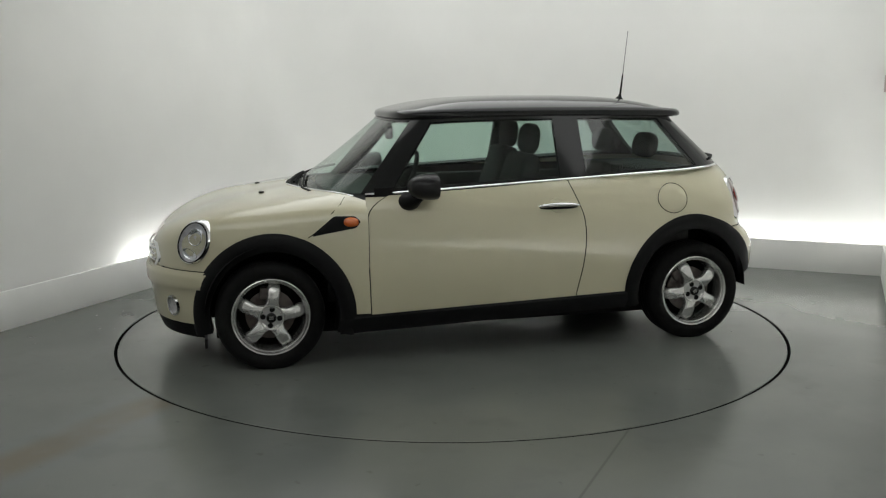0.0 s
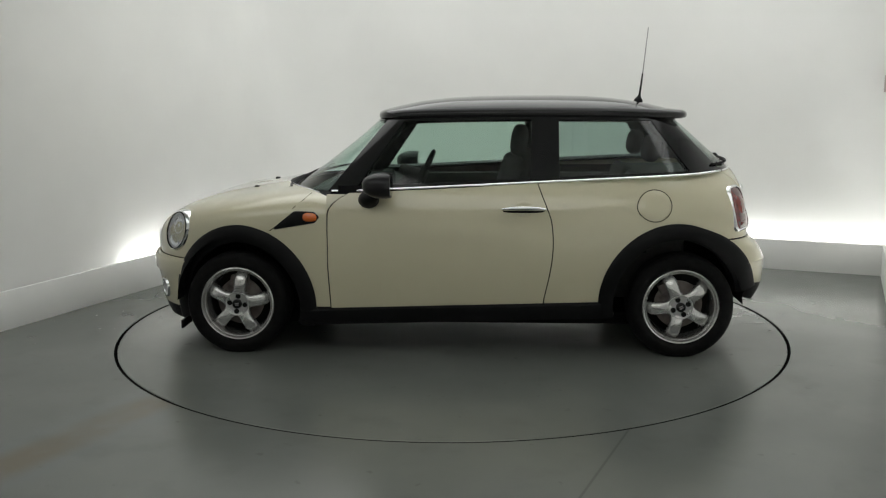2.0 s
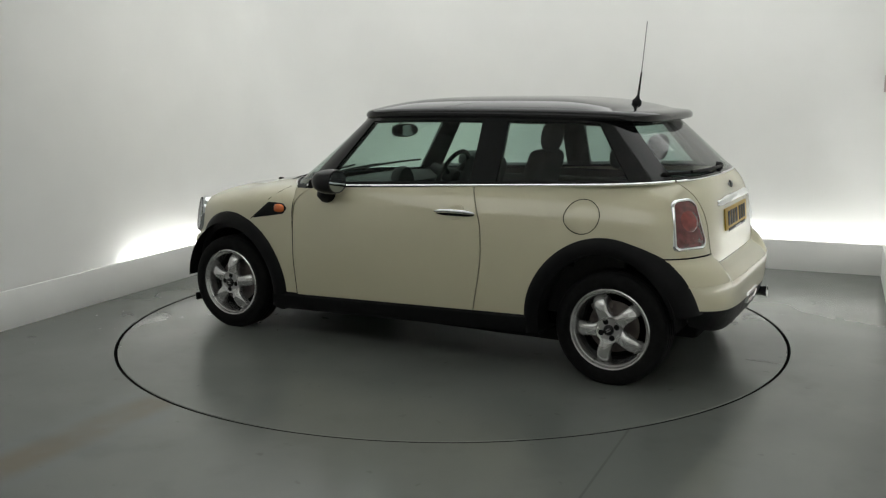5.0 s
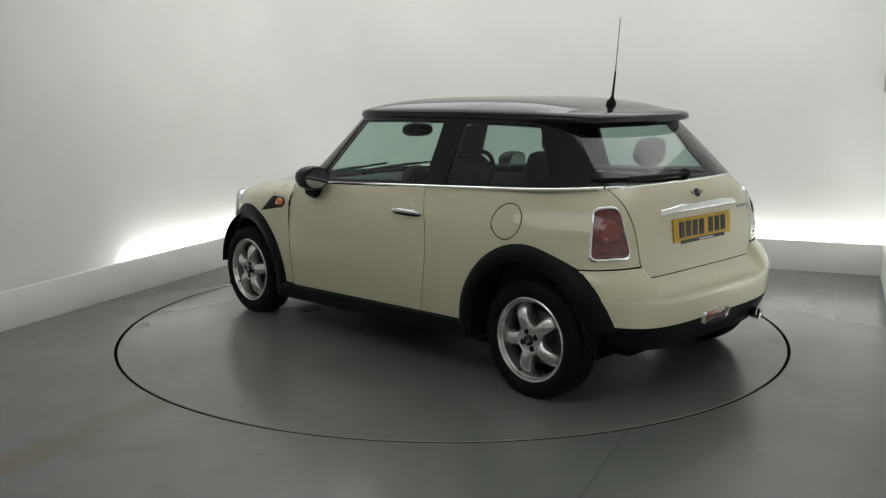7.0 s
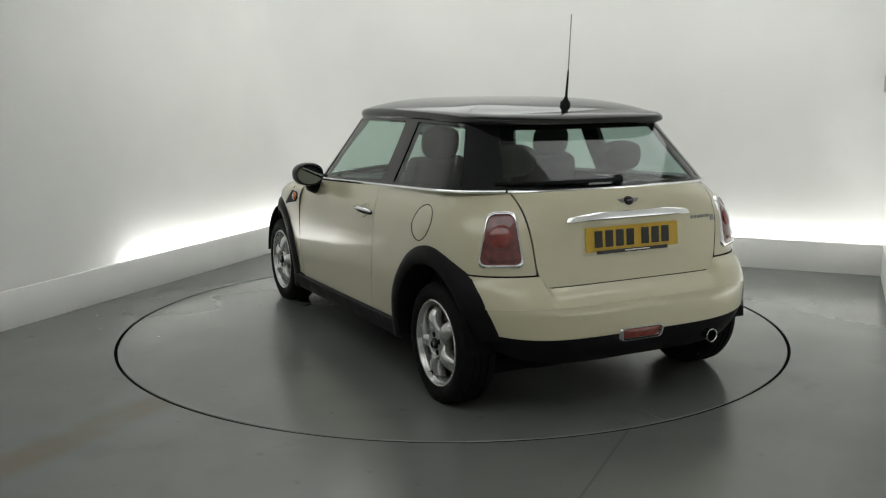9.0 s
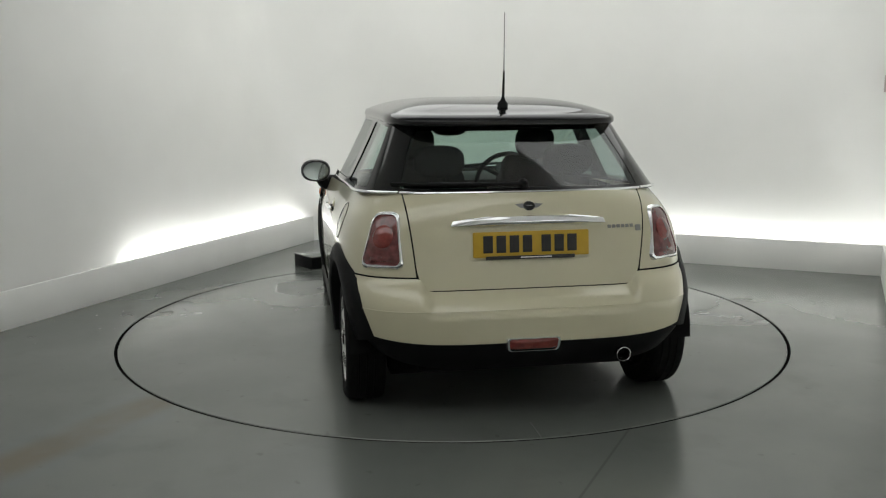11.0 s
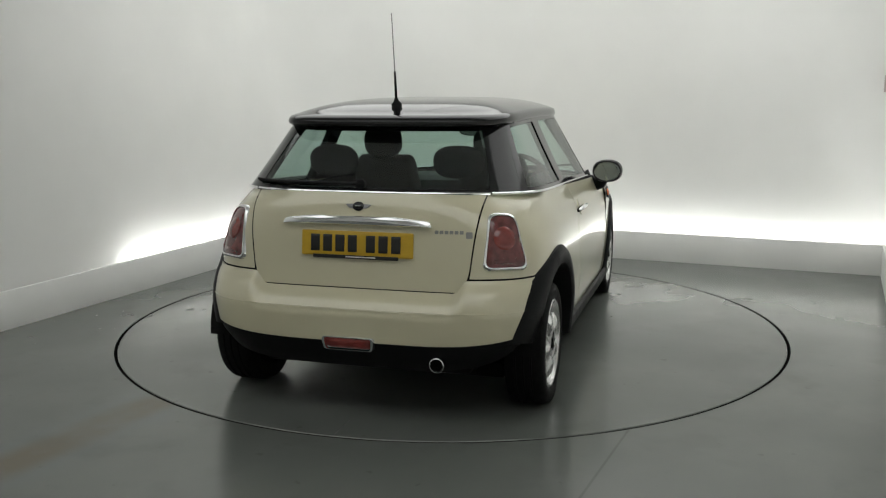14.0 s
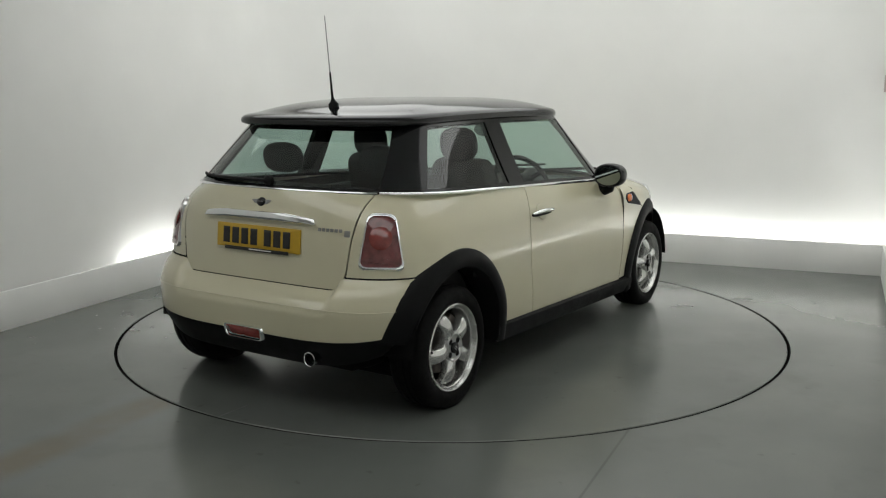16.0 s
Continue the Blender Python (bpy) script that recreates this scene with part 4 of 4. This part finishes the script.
    for side in (False, True):
        si = part("side_scuttle", emboss(nose_pt, s, t, plate, flat(0.007), side), M_PLASTIC, car, "black side trim with amber indicator")
        part("indicator", emboss(nose_pt, s, t, [(p[0] + 0.066, p[1] + 0.001) for p in oval(0.037, 0.025, 24, 0, 2.6)], [(0.0, 0.016), (0.6, 0.015), (0.9, 0.011), (1.0, 0.005)], side), M_AMBER, si, "amber lens")

    # tail lights
    z0 = 0.808
    q = float(tail_psi(0.640, z0))
    body = lambda a, b: flank(a, b)
    shape = rounded([(-0.108, -0.130), (-0.070, 0.124), (0.056, 0.128), (0.104, -0.124)], 0.042, 6)
    for side in (False, True):
        tl = part("tail_light", emboss(body, q, z0, shape, [(0.0, 0.010), (0.5, 0.010), (0.82, 0.009), (0.89, 0.008), (0.92, 0.004)], side), M_RED, car, "red tail light in a chrome surround")
        part("surround", emboss(body, q, z0, shape, [(0.88, 0.002), (0.895, 0.013), (0.95, 0.014), (1.0, 0.009), (1.01, -0.004)], side), M_CHROME, tl, "chrome surround")
        part("brake_lens", emboss(body, q, z0, [(p[0] - 0.002, p[1] + 0.012) for p in oval(0.050, 0.052, 28)], [(0.0, 0.015), (0.5, 0.0145), (0.9, 0.012), (1.0, 0.009)], side), M_REDB, tl, "bright red lens")
        part("reverse_lens", emboss(body, q, z0, rounded([(-0.058, -0.100), (-0.055, -0.078), (0.055, -0.072), (0.060, -0.094)], 0.008, 3), [(0.0, 0.012), (0.9, 0.0115), (1.0, 0.008)], side), M_RED, tl, "smoked lens strip")
    # rear fog lamp
    fl = part("rear_fog_lamp", emboss(rear_bumper_face, 0.012, 0.362, rounded([(-0.105, -0.026), (-0.112, 0.020), (0.112, 0.020), (0.105, -0.026)], 0.014), [(0.0, 0.007), (0.7, 0.007), (0.95, 0.004), (1.0, 0.0)]), M_REDB, car, "red rear fog lamp in a chrome frame")
    part("surround", emboss(rear_bumper_face, 0.012, 0.362, rounded([(-0.118, -0.036), (-0.126, 0.029), (0.126, 0.029), (0.118, -0.036)], 0.02), [(0.86, 0.002), (0.88, 0.009), (0.96, 0.009), (1.02, -0.006)]), M_CHROME, fl)


def build_fittings():
    # shut line between bonnet and wing, down from the cowl
    both("shut_line", lambda: tube_bm([nose_pt(*find_on(nose_pt, (x, None, z), (0.7, 1.57), (0.0, 1.0), 70)) + np.array([0, 0.0006, 0]) for x, z in ((0.80, 0.882), (0.83, 0.855), (0.875, 0.815), (0.985, 0.715), (1.01, 0.690))], 0.0022, 6), M_DARK, car)
    # door handles: a chrome bar over a shallow dish
    for k, door in enumerate(doors):
        side = k == 1
        zc = 0.808
        fnh = lambda a, b: np.array([-a, float(side_y(-a, b)), b])
        dish = part("handle_dish", emboss(fnh, 0.365, zc + 0.006, oval(0.050, 0.042, 28), [(0.0, 0.0006), (0.4, 0.0012), (0.75, 0.0035), (0.93, 0.0052), (1.0, 0.0045), (1.05, -0.001)], side), M_CREAM, door)
        # dark oval behind the bar, painted shade of the grip
        part("handle_shade", emboss(fnh, 0.365, zc - 0.004, oval(0.112, 0.013, 32, 0, 2.6), [(0.0, 0.0075), (0.8, 0.0072), (1.0, 0.004), (1.0, -0.001)], side), M_DARK, door)
        bar = [lay(fnh, 0.365, zc, u, 0.004 * (1 - (u / 0.120) ** 2), 0.030 - 0.016 * (u / 0.120) ** 2) for u in np.linspace(-0.120, 0.120, 17)]
        rad = [0.004 + 0.0072 * (1 - abs(u) ** 3) ** 0.5 for u in np.linspace(-1, 1, 17)]
        bm = tube_bm(bar, rad, 10)
        part("handle", mirror_y(bm) if side else bm, M_CHROME, door, "chrome handle")
    # fuel flap on the car's left
    fq = find_on(flank, (-1.045, None, 0.832), (-0.2, 1.4), (0.831, 0.833))[0]
    ring = [lay(flank, fq, 0.832, 0.088 * math.cos(a), 0.088 * math.sin(a), 0.0004) for a in np.linspace(0, 2 * math.pi, 49)[:-1]]
    flap = part("fuel_flap", emboss(flank, fq, 0.832, oval(0.086, 0.086, 40), [(0.0, 0.0022), (0.5, 0.0022), (0.95, 0.0018), (1.0, 0.0)]), M_CREAM, car)
    part("flap_gap", tube_bm(ring, 0.0022, 6, True), M_DARK, flap)
    # bumper shut lines
    both("shut_line", lambda: tube_bm([bumper_pt(a, 0.5125) for a in np.linspace(0.42, 1.12, 24)], 0.0026, 6), M_DARK, car)
    both("shut_line", lambda: tube_bm([flank(a, 0.646) + np.array([0, 0.0, 0]) for a in np.linspace(0.35, float(tail_psi(0.50, 0.646)), 20)], 0.0028, 6), M_DARK, car)

    # door mirrors: rounded housing on a short foot
    def mirror_shell():
        bm = bmesh.new()
        bmesh.ops.create_uvsphere(bm, u_segments=28, v_segments=16, radius=1)
        for v in bm.verts:
            x, y, z = v.co
            back = -0.35 if x < -0.35 else x
            v.co = (0.380 + 0.115 * back, 0.868 + 0.092 * sgn_pow(y, 0.85), 0.946 + 0.069 * sgn_pow(z, 0.85))
        return bm
    def mirror_glass():
        bm = bmesh.new()
        rows = [[(0.3385, 0.868 + 0.079 * k * math.cos(a), 0.946 + 0.057 * k * math.sin(a)) for a in np.linspace(0, 2 * math.pi, 29)[:-1]] for k in (0.0, 0.5, 1.0)]
        sheet(bm, rows, closed=True)
        return tidy(bm, 1e-5)
    def mirror_foot():
        bm = tube_bm([(0.474, 0.715, 0.858), (0.473, 0.745, 0.858), (0.470, 0.785, 0.859), (0.462, 0.814, 0.868), (0.436, 0.838, 0.893), (0.405, 0.855, 0.915)], [0.048, 0.060, 0.060, 0.050, 0.034, 0.026], 18)
        for v in bm.verts:
            v.co.z = 0.868 + (v.co.z - 0.868) * 0.82
        return bm
    for k in range(2):
        f = (lambda b: mirror_y(b)) if k else (lambda b: b)
        m = part("door_mirror", f(mirror_shell()), M_SATIN, doors[k], "gloss black door mirror")
        part("mirror_glass", f(mirror_glass()), M_MIRROR, m, "mirror glass")
        part("mirror_foot", f(mirror_foot()), M_PLASTIC, m)

    # tailgate: chrome handle bar, badge, number plate, lettering as plain bars
    def bar(y0, y1, z0, z1, out, depth=0.004, surf=tail_face, bevel=0.3):
        yc, zc = (y0 + y1) / 2, (z0 + z1) / 2
        a, b = abs(y1 - y0) / 2, abs(z1 - z0) / 2
        r = min(a, b) * bevel
        return emboss(surf, yc, zc, rounded([(-a, -b), (-a, b), (a, b), (a, -b)], r, 3), [(0.0, out), (0.6, out), (0.97, out), (1.0, out - 0.001), (1.0, out - depth)])
    grip = rounded([(-0.350, -0.018), (-0.335, 0.010), (-0.20, 0.024), (0.20, 0.024), (0.335, 0.010), (0.350, -0.018)], 0.010, 4)
    part("tailgate_handle", emboss(tail_face, 0.008, 0.880, grip, [(0.0, 0.034), (0.7, 0.033), (0.92, 0.026), (1.0, 0.012), (1.0, -0.004)]), M_CHROME, tailgate, "broad chrome handle bar")
    part("number_plate_recess", bar(0.275, -0.268, 0.712, 0.858, 0.0016, 0.003, bevel=0.2), M_CREAM, tailgate)
    pl = part("number_plate", bar(0.260, -0.260, 0.727, 0.838, 0.010, 0.008, bevel=0.12), M_YELLOW, tailgate, "yellow plate with black bars")
    y = 0.216
    for i in range(7):
        if i == 4:
            y -= 0.026
        part("plate_bar", bar(y, y - 0.043, 0.7465, 0.8215, 0.0125, 0.002, bevel=0.1), M_INK, pl)
        y -= 0.0585
    part("plate_strip", bar(0.205, -0.195, 0.717, 0.733, 0.0128, 0.003, bevel=0.2), M_INK, pl)
    part("plate_strip_text", bar(0.05, -0.09, 0.723, 0.728, 0.0138, 0.002, bevel=0.2), M_LEDGE, pl)
    bd = part("badge", emboss(tail_face, 0.003, 0.944, oval(0.026, 0.021, 24), [(0.0, 0.009), (0.7, 0.008), (1.0, 0.004), (1.0, -0.002)]), M_BLACK, tailgate, "round dark badge with chrome wings")
    for s in (-1, 1):
        part("badge_wing", emboss(tail_face, 0.003, 0.944, [(s * x, z) for x, z in ((0.024, -0.010), (0.024, 0.012), (0.062, 0.008), (0.040, -0.008))], [(0.0, 0.005), (1.0, 0.004), (1.0, -0.001)]), M_STEEL, bd)
    part("badge_bar", bar(0.016, -0.010, 0.9425, 0.9455, 0.0105, 0.003), M_LETTER, bd)
    for i in range(6):
        y = -0.352 - 0.0215 * i
        part("lettering_bar", bar(y, y - 0.016, 0.838, 0.853, 0.003, 0.003), M_LETTER, tailgate, "small chrome lettering")
    part("lettering_bar", bar(-0.486, -0.514, 0.820, 0.848, 0.003, 0.003), M_LETTER, tailgate, "small chrome lettering")

    # exhaust
    ex = part("tailpipe", lathe([(0.030, 0.30), (0.031, 0.02), (0.036, 0.004), (0.038, -0.002), (0.035, -0.004), (0.032, 0.0), (0.031, 0.12), (0.0, 0.12)], 32), [M_CHROME], car, "chrome tailpipe")
    ex.matrix_basis = pose(-1.752, -0.395, 0.294, 0, 0, -90) @ Matrix.Scale(0.86, 4)
    part("pipe_bore", lathe([(0.0315, 0.006), (0.0305, 0.06), (0.0, 0.06)], 24), M_DARK, ex)
    part("silencer", box_bm(-1.50, -1.25, -0.52, 0.45, 0.19, 0.32, 0.05, 3), M_DARK, car)
    # aerial on the roof
    a = part("aerial", tube_bm([(-1.075, 0, 1.352), (-1.076, 0, 1.380), (-1.0795, 0, 1.394), (-1.083, 0, 1.410)], [0.026, 0.026, 0.013, 0.007], 14), M_PLASTIC, car, "thin black roof aerial")
    part("aerial_base", tube_bm([(-1.083, 0, 1.410), (-1.097, 0, 1.535)], [0.0068, 0.0045], 10), M_PLASTIC, a)
    part("mast", tube_bm([(-1.097, 0, 1.533), (-1.122, 0.004, 1.805)], [0.0028, 0.0022], 8), M_STEEL, a, "thin grey mast")

    # rear wiper
    def rw(k, u, out):
        q = 3 - k
        p = cabin_pt(q, u)
        return (p[0] - out, p[1], p[2])
    wp = part("rear_wiper", tube_bm([rw(0.002, 0.11, 0.0), rw(0.002, 0.115, 0.022), rw(0.002, 0.12, 0.034)], [0.024, 0.024, 0.014], 14), M_PLASTIC, car, "black rear wiper")
    part("arm", tube_bm([rw(k, 0.12 + 0.03 * k, 0.028 - 0.012 * k) for k in np.linspace(0, 0.32, 8)], 0.008, 8), M_PLASTIC, wp)
    part("blade", tube_bm([rw(k, 0.10 + 0.05 * k, 0.012) for k in np.linspace(0.08, 0.55, 10)], 0.007, 8), M_RUBBER, wp)

    # washer jets and windscreen wipers
    for y in (0.27, -0.27):
        s, t = find_on(nose_pt, (1.222, abs(y), None), (0.0, 1.2), (0.0, 1.0))
        p = nose_pt(s, t)
        part("washer_jet", box_bm(p[0] - 0.016, p[0] + 0.012, y - 0.013, y + 0.013, p[2] - 0.004, p[2] + 0.009, 0.004), M_PLASTIC, car)
    def wipers(y0, y1):
        def on(y, u, lift):
            lo, hi = 0.0, 1.0
            for _ in range(20):
                mid = (lo + hi) / 2
                if cabin_pt(mid, u)[1] < abs(y):
                    lo = mid
                else:
                    hi = mid
            p = cabin_pt(lo, u)
            return (p[0] + lift, y, p[2] + lift * 0.6)
        w = part("windscreen_wiper", tube_bm([on(y0, -0.06, 0.01), on(y0, -0.04, 0.02), on(y0, -0.02, 0.028)], [0.020, 0.020, 0.014], 12), M_PLASTIC, car, "black windscreen wiper")
        part("arm", tube_bm([on(y0 + (y1 - y0) * k, -0.02 + 0.12 * k, 0.028 - 0.01 * k) for k in np.linspace(0, 0.75, 8)], 0.008, 8), M_PLASTIC, w)
        part("blade", tube_bm([on(y0 + (y1 - y0) * k, -0.01 + 0.12 * k, 0.010) for k in np.linspace(0.15, 1.15, 10)], 0.007, 8), M_RUBBER, w)
    wipers(0.46, -0.08)
    wipers(-0.05, -0.56)
    # mud flap strips under the front arches
    both("air_deflector", lambda: box_bm(1.545, 1.56, 0.60, 0.75, 0.122, 0.17, 0.004), M_RUBBER, car)


def build_interior():
    def cushion(x0, x1, y0, y1, z0, z1, r=0.04):
        return box_bm(x0, x1, y0, y1, z0, z1, r, 4)
    def pad(a, b, c):
        """A rounded head restraint."""
        bm = bmesh.new()
        bmesh.ops.create_uvsphere(bm, u_segments=24, v_segments=16, radius=1)
        for v in bm.verts:
            v.co = (a * sgn_pow(v.co.x, 0.7), b * sgn_pow(v.co.y, 0.75), c * sgn_pow(v.co.z, 0.75))
        return bm
    for y, back in ((0.335, 0.045), (-0.335, -0.045)):
        st = part("front_seat", cushion(-0.22 + back, 0.28 + back, y - 0.24, y + 0.24, 0.42, 0.58, 0.05), M_CLOTH, car, "dark cloth seat")
        bm = cushion(-0.06, 0.06, -0.235, 0.235, 0.0, 0.60, 0.05)
        for v in bm.verts:
            v.co.y *= 1 - 0.28 * max(0, v.co.z - 0.25) / 0.35
        bm.transform(Matrix.Translation((-0.20 + back, y, 0.50)) @ Matrix.Rotation(radians(-17), 4, "Y"))
        part("backrest", bm, M_CLOTH, st)
        bm = pad(0.050, 0.112, 0.092)
        bm.transform(Matrix.Translation((-0.395 + back, y, 1.155)) @ Matrix.Rotation(radians(-8), 4, "Y"))
        part("headrest", bm, M_CLOTH, st)
        for d in (-0.05, 0.05):
            part("headrest_post", tube_bm([(-0.385 + back, y + d, 1.10), (-0.372 + back, y + d, 1.02)], 0.007, 6), M_CHROME, st)
    for y in (0.32, -0.32):
        st = part("rear_seat", cushion(-0.95, -0.55, y - 0.27, y + 0.27, 0.42, 0.56, 0.05), M_CLOTH, car, "dark cloth seat")
        bm = cushion(-0.05, 0.05, -0.27, 0.27, 0.0, 0.50, 0.045)
        bm.transform(Matrix.Translation((-0.93, y, 0.48)) @ Matrix.Rotation(radians(-14), 4, "Y"))
        part("backrest", bm, M_CLOTH, st)
        bm = pad(0.050, 0.124, 0.078)
        bm.transform(Matrix.Translation((-1.11, y, 1.105)) @ Matrix.Rotation(radians(-10), 4, "Y"))
        part("headrest", bm, M_CLOTH, st)
    part("parcel_shelf", box_bm(-1.50, -1.06, -0.55, 0.55, 0.935, 0.955, 0.006), M_CABIN, car)
    # dashboard with a rounded top
    rows = []
    for y in np.linspace(-0.66, 0.66, 15):
        k = 1 - 0.25 * (abs(y) / 0.66) ** 3
        rows.append([(0.42, y, 0.55), (0.40, y, 0.78), (0.42, y, 0.86), (0.48, y, 0.885), (0.62, y, 0.89), (0.62 + 0.24 * k, y, 0.88), (0.62 + 0.24 * k, y, 0.70)])
    part("dashboard", bm_of(rows), M_CABIN, car)
    # round dial and steering wheel for the driver on the right
    sw = [(0.0, 0.185 * math.cos(a), 0.185 * math.sin(a)) for a in np.linspace(0, 2 * math.pi, 37)[:-1]]
    m = Matrix.Translation((0.27, -0.335, 0.875)) @ Matrix.Rotation(radians(-24), 4, "Y")
    bm = tube_bm(sw, 0.015, 10, True)
    bm.transform(m)
    w = part("steering_wheel", bm, M_CABIN, car, "dark steering wheel")
    for a in (90, 210, 330):
        bm = tube_bm([(0.02, 0, 0), (0.01, 0.18 * math.cos(radians(a + 180)), 0.18 * math.sin(radians(a + 180)))], 0.014, 8)
        bm.transform(m)
        part("spoke", bm, M_CABIN, w)
    bm = lathe([(0.0, -0.03), (0.055, -0.025), (0.062, 0.0), (0.05, 0.04), (0.03, 0.16), (0.0, 0.16)], 24)
    bm.transform(m @ Matrix.Rotation(radians(-90), 4, "Z"))
    part("boss", bm, M_CABIN, w)
    bm = lathe([(0.0, 0.0), (0.095, 0.0), (0.105, 0.02), (0.10, 0.06), (0.0, 0.06)], 32)
    bm.transform(Matrix.Translation((0.42, 0.0, 0.86)) @ Matrix.Rotation(radians(-90), 4, "Z"))
    part("centre_dial", bm, M_CABIN, car)
    # inside mirror
    place = Matrix.Translation((0.43, 0.0, 1.192)) @ Matrix.Rotation(radians(-14), 4, "Z")
    bm = pad(0.026, 0.108, 0.042)
    bm.transform(place)
    mr = part("inside_mirror", bm, M_CABIN, car, "oval inside mirror")
    bm = bmesh.new()
    sheet(bm, [[(-0.0275, 0.094 * k * math.cos(a), 0.034 * k * math.sin(a)) for a in np.linspace(0, 2 * math.pi, 29)[:-1]] for k in (0.0, 0.6, 1.0)], closed=True)
    bm.transform(place)
    part("glass", tidy(bm, 1e-5), M_MIRROR, mr, "mirror glass")
    part("stem", tube_bm([(0.445, 0, 1.20), (0.475, 0, 1.26)], 0.010, 8), M_CABIN, mr)
    # dark trims inside the doors and sides
    both("door_lining", lambda: box_bm(-1.25, 0.62, 0.615, 0.66, 0.30, 0.885, 0.02), M_CABIN, car)
    part("bulkhead", box_bm(0.84, 0.90, -0.62, 0.62, 0.30, 0.86, 0.01), M_CABIN, car)


build_lights()
build_fittings()
build_interior()


# ---------------------------------------------------------------- loose things in the room
def build_small_things():
    # low black box on the floor at the edge of the turntable
    b = thing("floor_box", "low black metal box with grey top beside the turntable", "box")
    b.matrix_basis = pose(-1.085, 1.905, 0.0, 0, 0, -52)
    part("case", box_bm(-0.145, 0.145, -0.15, 0.15, 0.0, 0.098, 0.004), M_PLASTIC, b)
    part("lid", box_bm(-0.148, 0.148, -0.153, 0.153, 0.094, 0.102, 0.003), M_FLOOR, b)
    # small box on the wall next to the far right corner
    w = thing("wall_box", "small wall-mounted box with dark top and pale pinkish lower part", "wall box")
    w.matrix_basis = Matrix.Translation(room(4.975, -COVE, 1.50)) @ Matrix.Rotation(ROOM_TURN, 4, "Z")
    part("base", box_bm(-0.045, 0.06, -0.04, 0.0, -0.095, 0.035, 0.006), M_PINK, w)
    part("cover", box_bm(-0.038, 0.06, -0.055, 0.0, 0.035, 0.095, 0.010), M_PLASTIC, w)


build_small_things()


# ---------------------------------------------------------------- what turns
def motions():
    turn, ride = [], []
    for k in range(33):
        t = 0.5 * k
        a = TURN0 + RATE * t
        spin = Matrix.Rotation(radians(a), 4, "Z")
        turn.append((t, Matrix.Translation(TABLE) @ spin))
        ride.append((t, spin @ Matrix.Translation((CAR_X, CAR_Y, 0))))
    walk(turntable, turn)
    walk(car, ride)


motions()
